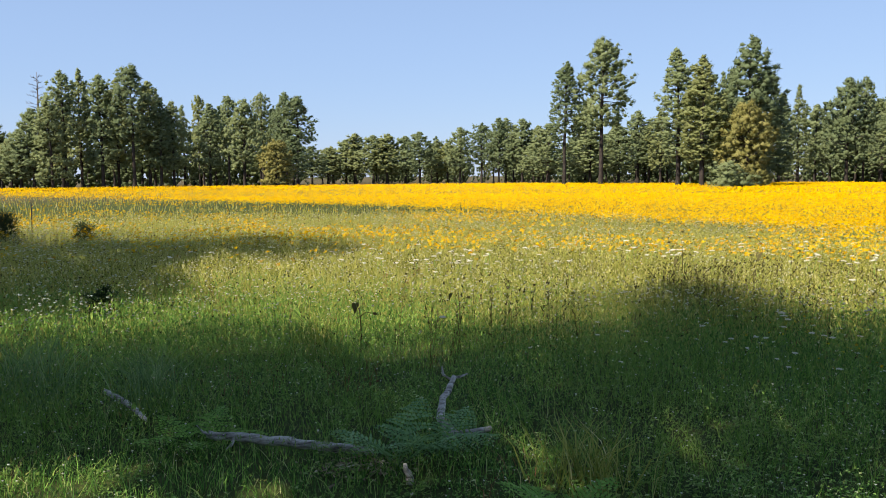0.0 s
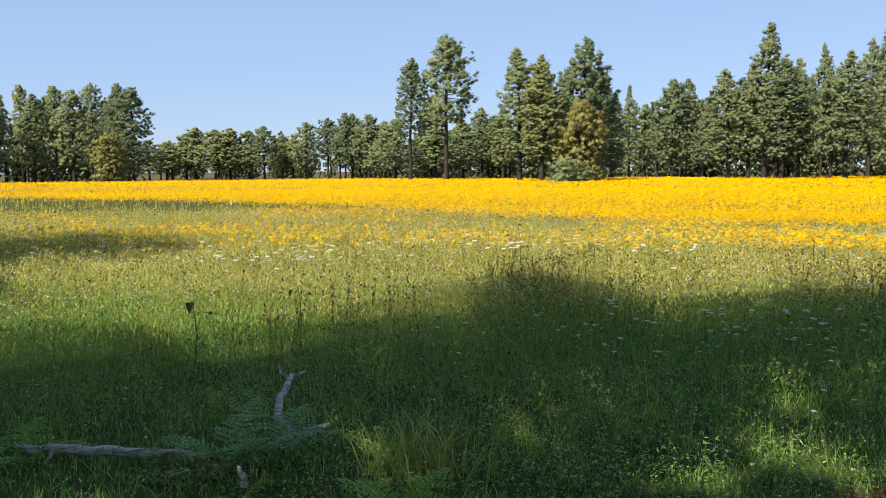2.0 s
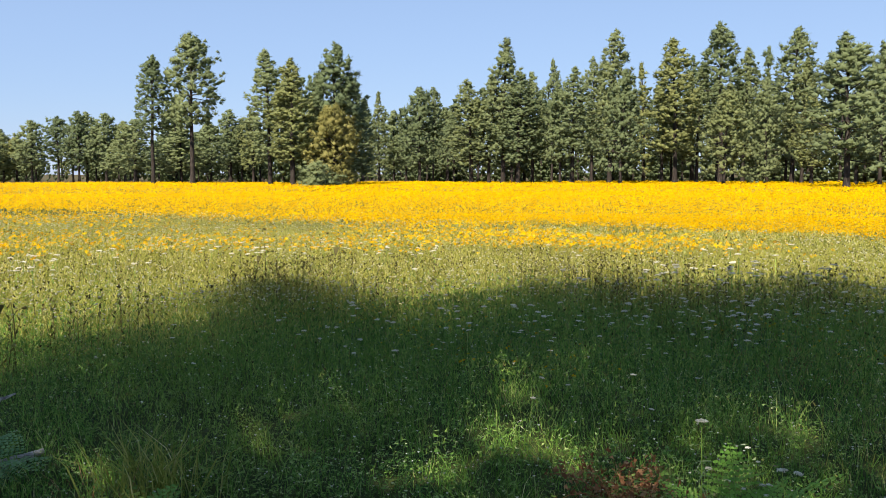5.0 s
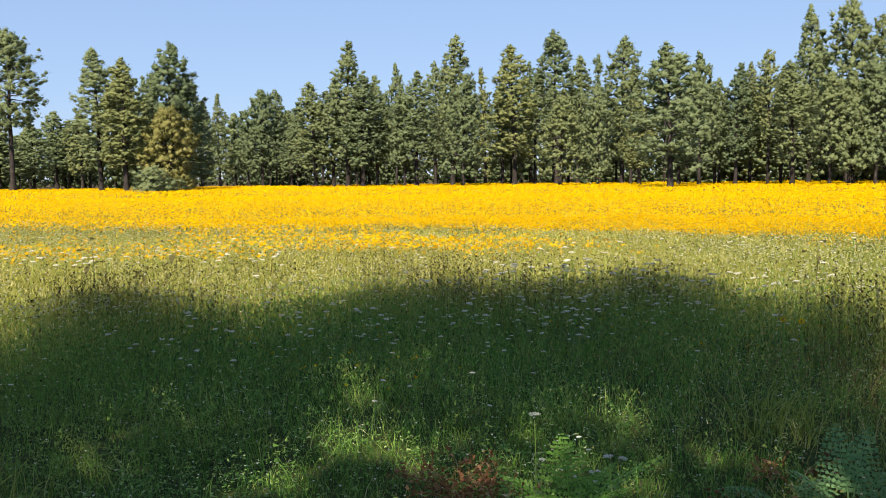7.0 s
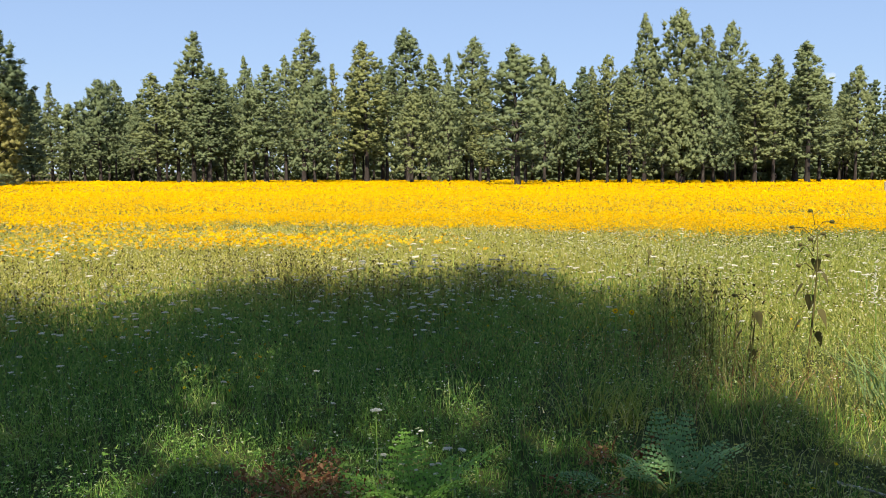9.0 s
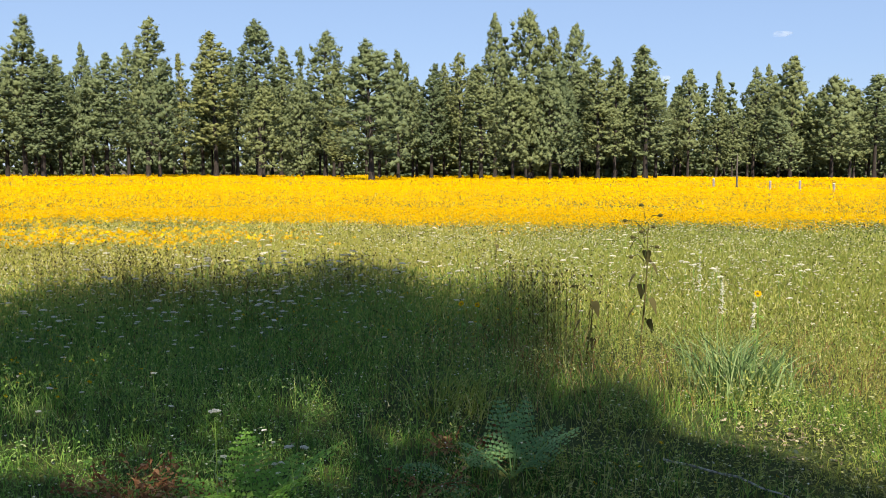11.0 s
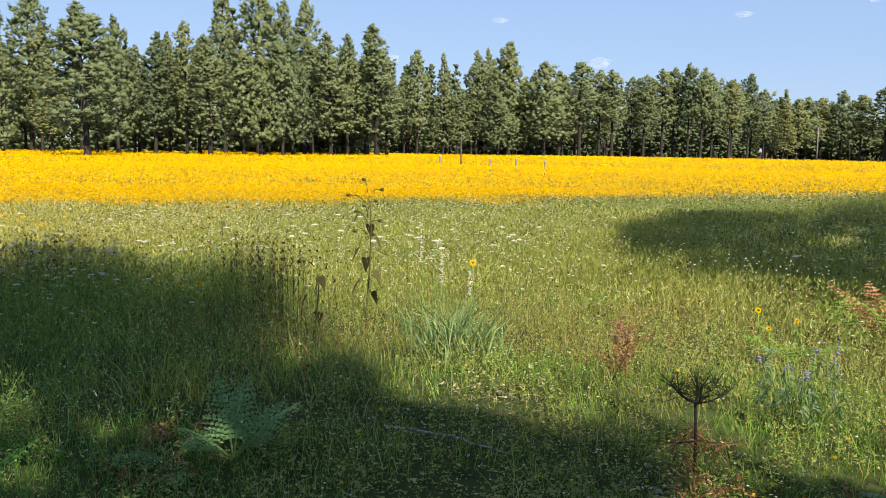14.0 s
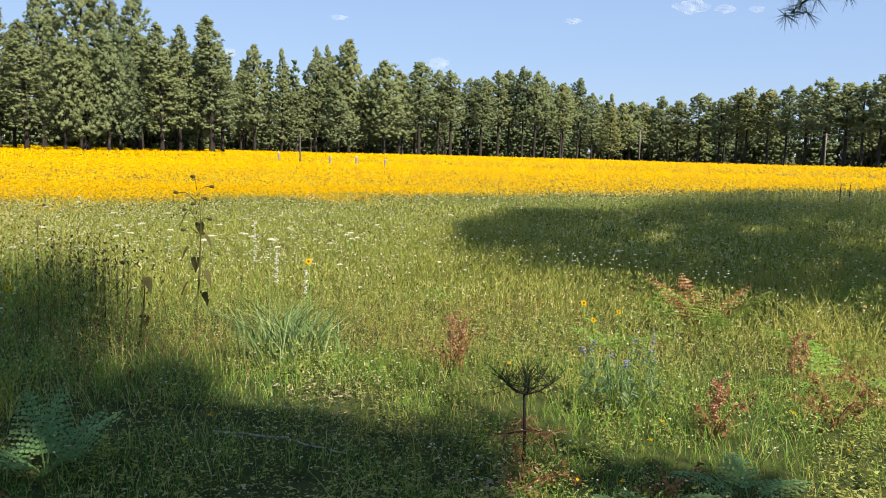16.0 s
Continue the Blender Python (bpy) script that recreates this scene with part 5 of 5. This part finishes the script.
seedling(4, (-2.2, 8.2), 0.55, "slender dark pine seedling in shaded grass", 6, 0.10, 9)
seedling(5, (-1.62, 8.1), 0.45, "thin brownish pine seedling in shaded grass", 4, 0.08)


def heart_leaf(root, d, size, sag):
    d = np.array(d, float)
    d /= np.linalg.norm(d)
    w = np.cross(d, [0, 0, 1.0])
    w = w / (np.linalg.norm(w) + 1e-6)
    steps = 7
    v, t = [], []
    for i in range(steps):
        f = i / (steps - 1)
        half = size * 0.42 * math.sin(math.pi * min(1, 0.12 + 0.88 * f) ** 0.7) * (1 if f < 1 else 0.05)
        c = np.array(root) + d * size * f + np.array([0, 0, -sag * size * f * f])
        v += [c - w * half + [0, 0, half * 0.25], c, c + w * half + [0, 0, half * 0.25]]
    for i in range(steps - 1):
        b = 3 * i
        t += [(b, b + 1, b + 4), (b, b + 4, b + 3), (b + 1, b + 2, b + 5), (b + 1, b + 5, b + 4)]
    return np.array(v), np.array(t)


def ball(c, r, squash=1.0, seg=8):
    v, t = [], []
    for i in range(seg // 2 + 1):
        for k in range(seg):
            a, b = math.pi * i / (seg // 2), 2 * math.pi * k / seg
            v.append((c[0] + r * math.sin(a) * math.cos(b), c[1] + r * math.sin(a) * math.sin(b), c[2] + r * squash * math.cos(a)))
    for i in range(seg // 2):
        for k in range(seg):
            a, b = i * seg + k, i * seg + (k + 1) % seg
            t += [(a, a + seg, b + seg), (a, b + seg, b)]
    return np.array(v), np.array(t)


def sunflower_stalk(seed, at, h, heads, leaves, label, leaf=0.10):
    """A wilting sunflower: bent stalk, hanging leaves, dark seed heads on thin arms."""
    rng = np.random.RandomState(seed)
    ob = thing("wilted_sunflower", label, "sunflower", "wilted sunflowers", (at[0], at[1], float(level(at[0], at[1]))))
    line = [np.array([0.03 * math.sin(3 * f), 0.02 * math.cos(4 * f), h * f - 0.03]) for f in (0, 0.25, 0.5, 0.75, 0.93)]
    part("stem", tube(line, [0.008, 0.007, 0.006, 0.004, 0.003], 6), RIPE, ob)
    for k in range(heads):
        f = 0.66 + 0.3 * k / max(1, heads - 1)
        a = 2.4 * k + rng.uniform(-0.4, 0.4)
        root = np.array([0, 0, h * f])
        tip = root + np.array([math.cos(a), math.sin(a), 0]) * rng.uniform(0.07, 0.15) + [0, 0, rng.uniform(0.03, 0.09)]
        arm = part("flower_stalk", tube([root, (root + tip) / 2 + [0, 0, 0.03], tip], [0.004, 0.003, 0.003], 5), DRY, ob)
        part("seed_head", joined(ball(tip, 0.017, 0.7), daisies(rng, tip[None] - [0, 0, 0.01], np.array([0.026]), 9, 0.3)), DRY, arm, "dark dried seed head")
    for k in range(leaves):
        f = 0.3 + 0.5 * k / max(1, leaves - 1)
        a = 2.1 * k + rng.uniform(-0.5, 0.5)
        d = np.array([math.cos(a), math.sin(a), -0.5])
        root = np.array([0.02 * math.cos(a), 0.02 * math.sin(a), h * f])
        elbow = root + d * 0.04 + [0, 0, 0.05]
        lf = part("leaf", heart_leaf(elbow, d + [0, 0, -0.5], leaf * 0.74 * rng.uniform(0.8, 1.2), 0.7), DRY, ob, "drooping heart-shaped leaf")
        part("leaf_stalk", tube([root, elbow], [0.003, 0.002], 4), HERB, lf)


sunflower_stalk(1, (6.55, 1.01), 1.14, 9, 8, "tall wilted sunflower with dark heads and hanging leaves")
sunflower_stalk(2, (6.6, 1.42), 0.58, 2, 3, "short wilted sunflower with one dark head", 0.10)
sunflower_stalk(3, (4.1, 9.3), 0.95, 3, 4, "wilted sunflower at the edge of the shade", 0.12)
sunflower_stalk(4, (1.15, 6.6), 0.66, 1, 2, "dark single seed stalk in green grass", 0.08)
sunflower_stalk(5, (0.33, 6.2), 0.6, 1, 2, "dark upright seed stalk in shaded grass", 0.08)
sunflower_stalk(6, (4.9, 8.9), 0.85, 2, 3, "wilted sunflower among meadow herbs", 0.10)
sunflower_stalk(7, (9.8, 3.6), 0.8, 3, 3, "wilted sunflower at the shadow's tip", 0.10)


def open_sunflower(seed, at, h, r, label, face=(-0.8, -0.2, 0.55)):
    rng = np.random.RandomState(seed)
    ob = thing("yellow_sunflower", label, "sunflower", "yellow flowers in the green meadow", (at[0], at[1], float(level(at[0], at[1]))))
    top = np.array([0.02, 0.01, h])
    part("stem", tube([(0, 0, -0.03), (0.02, 0, h * 0.5), top], [0.006, 0.005, 0.004], 6), HERB, ob)
    f = np.array(face) / np.linalg.norm(face)
    u = np.cross(f, [0, 0, 1.0])
    u /= np.linalg.norm(u)
    w = np.cross(f, u)
    head = part("flower_centre", ball(top + f * 0.006, r * 0.34, 0.8), CENTRE, ob)
    for k in range(13):
        a = 2 * math.pi * k / 13
        d, q = u * math.cos(a) + w * math.sin(a), -u * math.sin(a) + w * math.cos(a)
        v = np.array([top + d * r * 0.25, top + d * r * 0.6 + q * r * 0.17, top + d * r - f * r * 0.1 * rng.rand(), top + d * r * 0.6 - q * r * 0.17])
        part("petal", (v, [(0, 1, 2), (0, 2, 3)]), YELLOW, head)
    for k in range(3):
        a = 2.2 * k
        part("leaf", heart_leaf((0, 0, h * (0.35 + 0.18 * k)), (math.cos(a), math.sin(a), 0.2), 0.05, 0.5), HERB, ob)


open_sunflower(1, (6.9, 0.28), 0.56, 0.030, "yellow sunflower in bloom beside a grass tussock")
open_sunflower(2, (6.4, -1.68), 0.38, 0.024, "small yellow sunflower in low grass")
open_sunflower(3, (6.25, -1.72), 0.28, 0.02, "small yellow sunflower in low grass")
open_sunflower(4, (6.5, -1.95), 0.32, 0.02, "small orange-yellow sunflower in low grass")
open_sunflower(5, (5.79, 2.07), 0.48, 0.022, "small yellow sunflower in the shade")
open_sunflower(6, (5.9, 2.0), 0.47, 0.022, "small yellow sunflower in the shade")


def tussock(seed, at, n, h, spread, label, mat, width=0.010):
    rng = np.random.RandomState(seed)
    ob = thing("grass_tussock", label, "grass", "grass tussocks", (at[0], at[1], float(level(at[0], at[1]))))
    x, y = rng.normal(0, spread, n), rng.normal(0, spread, n)
    rest = part("tuft", blades(rng, x, y, 0 * x - 0.02, h * (0.5 + 0.6 * rng.rand(n)), width * (0.7 + 0.6 * rng.rand(n)), 0.7, 0.9), mat, ob)
    tagged(rest, kind="stuff")
    for k in range(24):
        x, y = rng.normal(0, spread * 1.1, 1), rng.normal(0, spread * 1.1, 1)
        part("blade", blades(rng, x, y, 0 * x - 0.02, h * (0.8 + 0.4 * rng.rand(1)), np.array([width * 1.2]), 0.8, 1.0), mat, ob)


tussock(1, (5.95, 0.32), 170, 0.50, 0.09, "dense blue-green grass tussock in the sunny meadow", BLUE_GRASS, 0.011)
tussock(2, (6.05, 0.12), 80, 0.40, 0.08, "dense blue-green grass tussock in the sunny meadow", BLUE_GRASS, 0.011)
tussock(3, (-1.71, 5.1), 200, 0.62, 0.14, "arching pale grass tussock in the shade", BLUE_GRASS, 0.007)
tussock(4, (-0.92, 4.9), 160, 0.5, 0.10, "fine grass tussock beside a dead branch", BLUE_GRASS, 0.006)
tussock(5, (8.9, -1.6), 220, 0.5, 0.3, "light green grass tussock at the shadow's edge", GRASS, 0.010)
tussock(6, (7.0, -3.6), 200, 0.5, 0.2, "light green grass tussock beside ferns", GRASS, 0.011)
tussock(7, (0.0, 6.9), 140, 0.5, 0.10, "dark upright grass tussock in the shade", GRASS, 0.008)
tussock(8, (1.4, 3.3), 120, 0.35, 0.1, "short grass tussock in the shade", GRASS, 0.008)
tussock(9, (4.8, 1.6), 100, 0.3, 0.12, "short grass tussock in the shade", GRASS, 0.008)


def pale_spike(seed, at, h):
    rng = np.random.RandomState(seed)
    ob = thing("flower_spike", "pale green flower spike beside a grass tussock", "flower", "pale spikes", (at[0], at[1], float(level(at[0], at[1]))))
    part("stem", tube([(0, 0, -0.03), (0.01, 0, h * 0.5), (0, 0.02, h)], [0.005, 0.004, 0.002], 5), HERB, ob)
    c = np.stack([rng.normal(0, 0.007, 60), rng.normal(0, 0.007, 60) + 0.01, h * (0.62 + 0.38 * rng.rand(60))], 1)
    part("blossoms", octahedra(c, np.full((60, 1), 0.008)), WHITE, ob)


pale_spike(1, (7.3, 0.75), 0.86)
pale_spike(2, (7.1, 0.55), 0.62)
pale_spike(3, (6.9, 0.3), 0.5)


def lupine(at):
    rng = np.random.RandomState(77)
    ob = thing("lupine_bush", "grey-green lupine bush with pale violet flowers", "wildflower", "", (at[0], at[1], float(level(at[0], at[1]))))
    leaves, c = [], []
    for k in range(26):
        a, r = rng.rand() * 6.28, 0.22 * math.sqrt(rng.rand())
        h = rng.uniform(0.18, 0.40)
        tip = np.array([r * math.cos(a), r * math.sin(a), h])
        part("stem", tube([(tip[0] * 0.3, tip[1] * 0.3, -0.02), tip * [0.8, 0.8, 0.6], tip], [0.003, 0.0025, 0.002], 4), HERB, ob)
        for j in range(5):
            p = tip * [0.9, 0.9, 0.3 + 0.14 * j] + rng.normal(0, 0.015, 3)
            leaves += [spray(rng, p, 9, 0.034, 0.008, 0.4)]
        if k % 4 == 0:
            part("blossoms", octahedra(tip + rng.normal(0, 0.010, (9, 3)) * [1, 1, 2.5], np.full((9, 1), 0.008)), VIOLET, ob, "pale violet blossoms")
    part("leaves", joined(*leaves), SILVER, ob)


lupine((4.95, -1.6))


# ---- yarrow ----
STEM_MESH, UMBEL_MESH = [], []


def yarrow_plant(seed):
    rng = np.random.RandomState(seed)
    ob = thing("yarrow", "white flat-headed yarrow in the meadow grass", "wildflower", "white yarrows")
    stem = part("stem", tube([(0, 0, -0.05), (0.012, 0.004, 0.3), (0, 0, 0.56)], [0.004, 0.0035, 0.003], 5), HERB, ob)
    k = np.arange(30)
    c = np.stack([0.032 * np.sqrt(k / 30) * np.cos(2.4 * k), 0.032 * np.sqrt(k / 30) * np.sin(2.4 * k), 0.6 - 0.006 * k / 30 + rng.uniform(-0.003, 0.003, 30)], 1)
    umbel = part("umbel", joined(*[((c[i] + [0, 0, 0])[None] + np.array([(0.9, 0, 0), (-0.45, 0.8, 0), (-0.45, -0.8, 0), (0, 0, 0.6), (0, 0, -0.8)]) * rng.uniform(0.007, 0.0095), [(0, 1, 3), (1, 2, 3), (2, 0, 3), (1, 0, 4), (2, 1, 4), (0, 2, 4)]) for i in range(30)]), WHITE, ob)
    tagged(umbel, kind="stuff")
    STEM_MESH.append(stem.data)
    UMBEL_MESH.append(umbel.data)
    part("leaves", joined(*[spray(rng, (0.005, 0, 0.1 + 0.07 * k), 9, 0.06, 0.006, 0.3) for k in range(5)]), SILVER, ob)
    return ob


def plant_yarrows():
    rng = random.Random(12)
    kinds = [yarrow_plant(s) for s in (1, 2, 3)]
    spots = [(3.49, 2.49, 0.95), (3.09, 1.80, 0.9), (5.1, 7.38, 1.0), (9.1, -2.58, 1.0), (3.56, 1.94, 0.62), (3.53, 1.87, 0.67), (3.30, 1.64, 0.72), (3.25, 1.72, 0.62), (3.18, 1.52, 0.67), (3.14, 1.46, 0.72), (3.25, 1.66, 0.62), (3.25, 1.61, 0.67), (3.12, 1.82, 0.72), (9.3, -2.9, 0.9), (9.4, -3.1, 0.9), (9.0, -3.2, 0.85), (6.9, -2.45, 0.7), (6.2, -2.3, 0.6), (5.1, -1.95, 0.45), (4.35, -0.55, 0.5)]
    for cx, cy, n, s in ((5.2, 10.6, 18, 0.8), (3.2, 11.4, 12, 0.8), (0.9, 10.4, 11, 0.6), (1.9, 9.9, 10, 0.5), (6.0, 9.0, 12, 0.6), (5.6, 4.2, 70, 1.4), (7.0, 3.6, 46, 1.2), (4.2, 5.4, 34, 1.2), (3.2, 4.2, 14, 0.9), (2.4, 5.6, 8, 1.0), (6.6, 5.4, 24, 1.0), (6.2, 4.6, 50, 1.2), (7.6, 4.3, 40, 0.9), (5.0, 5.3, 40, 1.2), (4.2, 10.2, 16, 0.5), (1.4, 10.0, 16, 0.6), (10.5, 1.5, 24, 1.5), (8.8, 0.6, 20, 1.3), (9.5, 6.5, 14, 1.2), (-1.6, 11.5, 12, 1.2), (12.0, 4.5, 16, 1.5), (6.5, 10.5, 14, 1.4)):
        for k in range(n):
            spots.append((cx + rng.gauss(0, s), cy + rng.gauss(0, s * 0.7), rng.uniform(0.85, 1.12)))
    spots = sorted((p for p in spots if math.hypot(p[0] - 0.6, p[1] + 0.4) > 2.9), key=lambda p: math.hypot(p[0] - 0.6, p[1] + 0.4))
    stems, umbels = [], []
    for k, (x, y, s) in enumerate(spots):
        s *= 1.0 if math.hypot(x, y) > 6.0 else 0.8
        m = Matrix.LocRotScale((x, y, float(level(x, y))), Euler((rng.gauss(0, 0.08), rng.gauss(0, 0.08), rng.uniform(0, 6.28))), (s, s, s))
        if k < 3:
            kinds[k].matrix_basis = m
        elif k < 290:
            copy_thing(rng.choice(kinds), m)
        else:
            turn, shift = np.array(m.to_3x3()), np.array(m.translation)
            for me, lot in ((STEM_MESH[k % 3], stems), (UMBEL_MESH[k % 3], umbels)):
                v, t = np.zeros(3 * len(me.vertices)), np.zeros(3 * len(me.polygons), int)
                me.vertices.foreach_get("co", v)
                me.loops.foreach_get("vertex_index", t)
                lot.append((v.reshape(-1, 3) @ turn.T + shift, t.reshape(-1, 3)))
    stuff("yarrow_stems", joined(*stems), HERB, "thin stems of white yarrow farther off in the meadow", "wildflowers")
    stuff("yarrow_heads", joined(*umbels), WHITE, "white yarrow heads farther off in the meadow", "wildflowers")


plant_yarrows()


# ---- posts, poles and a dead tree ----
def posts():
    for x, y, h in ((54.8, 8.6, 0.98), (49.1, 4.7, 0.92), (48.9, 3.2, 0.95), (47.5, 1.5, 0.85)):
        ob = thing("wooden_post", "short weathered wooden post among yellow flowers", "post", "row of posts", (x, y, 0))
        part("shaft", tube([(0, 0, -0.2), (0.01, 0, h * 0.5), (0.02, 0.01, h)], [0.07, 0.065, 0.06], 8), POST, ob)
        part("cap", tube([(0.02, 0.01, h), (0.02, 0.01, h + 0.04)], [0.075, 0.05], 8), WHITE, ob, "bleached post top")
    for x, y, h in ((26.4, -13.5, 0.8), (26.6, -13.9, 0.78), (-7.2, 19.6, 1.1)):
        ob = thing("wooden_stake", "thin dark wooden stake in the grass", "post", "", (x, y, 0))
        part("shaft", tube([(0, 0, -0.2), (0, 0.01, h * 0.6), (0.01, 0, h)], [0.016, 0.014, 0.011], 6), BARK, ob)
    for x, y, h in ((132.0, -34.5, 5.2), (111.5, -54.0, 4.8)):
        ob = thing("utility_pole", "grey wooden utility pole before the pines", "pole", "utility poles", (x, y, 0))
        part("shaft", tube([(0, 0, -0.3), (0, 0, h * 0.5), (0, 0, h)], [0.10, 0.09, 0.07], 10), POST, ob)
        part("crossbar", tube([(-0.25, -0.45, h - 0.2), (0.25, 0.45, h - 0.2)], [0.05, 0.05], 6), POST, ob)
    ob = thing("dead_sapling", "bare grey dead sapling standing in yellow flowers", "tree", "", (50.7, 6.65, 0))
    part("trunk", tube([(0, 0, -0.2), (0.03, 0, 0.9), (-0.02, 0.02, 1.7), (0.02, 0, 2.4)], [0.06, 0.05, 0.04, 0.015], 7), SNAG, ob)
    for k in range(7):
        z, a = 0.9 + 0.2 * k, 2.3 * k
        part("branch", tube([(0, 0, z), (0.4 * math.cos(a), 0.4 * math.sin(a), z + 0.12)], [0.015, 0.005], 4), SNAG, ob)
    rng = np.random.RandomState(8)
    ob = thing("dead_pine", "dead grey pine with bare branches above the wood", "tree", "", (-44.5, 121.0, 0))
    part("trunk", tube([(0, 0, -0.3), (0.2, 0, 6), (0, 0.2, 11), (0.1, 0, 16.2)], [0.3, 0.22, 0.14, 0.03], 8), SNAG, ob)
    for k in range(30):
        z, a = 6.5 + 9.3 * k / 30, 2.4 * k
        d = (16.8 - z) * 0.22 * rng.uniform(0.7, 1.2) + 0.4
        part("branch", tube([(0.1, 0.05, z), (d * 0.6 * math.cos(a), d * 0.6 * math.sin(a), z + 0.25), (d * math.cos(a), d * math.sin(a), z + 0.2)], [0.05, 0.035, 0.015], 4), SNAG, ob)
        for j in range(4):
            f = 0.4 + 0.18 * j
            p, b = np.array([d * f * math.cos(a), d * f * math.sin(a), z + 0.2]), a + (-1) ** j * 1.0
            part("twig", tube([p, p + [0.5 * d * (1 - f) * math.cos(b) + 0.25 * math.cos(b), 0.5 * d * (1 - f) * math.sin(b) + 0.25 * math.sin(b), rng.uniform(0.1, 0.35)]], [0.03, 0.012], 3), SNAG, ob)


posts()


def hanging_limb():
    """A long low limb of the pine beside the path."""
    rng = np.random.RandomState(15)
    owner = min((o for o in scene.objects if o.name.startswith("pine_tree")), key=lambda o: (o.location - Vector((7.0, -9.2, 0))).length)
    line = [np.array(p) for p in ((7.0, -9.2, 4.2), (8.0, -7.4, 4.3), (8.8, -5.9, 4.0), (9.2, -4.9, 3.5), (9.42, -4.35, 3.12))]
    bpy.context.view_layer.update()
    back = owner.matrix_basis.inverted()
    limb = part("limb", tube(line, [0.07, 0.05, 0.035, 0.02, 0.012], 7), BARK, owner)
    limb.matrix_parent_inverse = back
    tufts = []
    for k in range(46):
        f = 1.6 + 2.4 * rng.rand()
        i = min(int(f), 3)
        p = line[i] * (1 - f + i) + line[i + 1] * (f - i) + rng.normal(0, 0.16, 3) * [1, 1, 0.6] + [0, 0, 0.10]
        tufts.append(spray(rng, p, 36, 0.19, 0.006, 0.0))
    tufts += [spray(rng, p, 40, 0.17, 0.005, -0.3) for p in (line[4], line[4] + [0.12, 0.1, -0.10], line[3] + [0, 0.2, -0.12])]
    part("limb_needles", joined(*tufts), DARK_NEEDLES, limb)


hanging_limb()


# ---- small clouds ----
def cloud_material():
    m, nodes, links = material("cloud")
    d = nodes.new("ShaderNodeBsdfDiffuse")
    d.inputs["Color"].default_value = (0.9, 0.9, 0.9, 1)
    tr = nodes.new("ShaderNodeBsdfTransparent")
    mix = nodes.new("ShaderNodeMixShader")
    n = noise_of(nodes, links, 0.02, 4)
    f = ramp(nodes, links, n, [(0.4, (0.0, 0.05, 0.05)), (0.75, (0.2, 0.2, 0.2))])
    links.new(f, mix.inputs[0])
    links.new(tr.outputs[0], mix.inputs[1])
    links.new(d.outputs[0], mix.inputs[2])
    out = nodes.new("ShaderNodeOutputMaterial")
    links.new(mix.outputs[0], out.inputs[0])
    return m


def clouds():
    mat, rng = cloud_material(), np.random.RandomState(21)
    for x, y, z, w in ((3445, 346, 509, 26), (3483, -56, 343, 44), (3394, 781, 350, 40), (3411, -590, 518, 30), (3297, -1027, 572, 60), (3222, -1252, 552, 26), (3260, -1147, 555, 34)):
        v, t = ball((0, 0, 0), 1.0, 1.0, 24)
        bumps = 0.6 + 0.8 * value_noise(v[:, 1] * 2 + x, v[:, 2] * 2 + y, 6, 1.0) + 0.5 * value_noise(v[:, 1] * 5 + x, v[:, 0] * 5 + z, 7, 1.0)
        v = v * bumps[:, None] * [w * 0.3, w * 0.9, w * 0.32]
        ob = new("backdrop_cloud", raw("cloud", v, t, mat))
        ob.location = (x, y, z)
        ob.data.shade_smooth()
        tagged(ob, "small thin white cloud low in the sky", "cloud", kind="structure")


clouds()
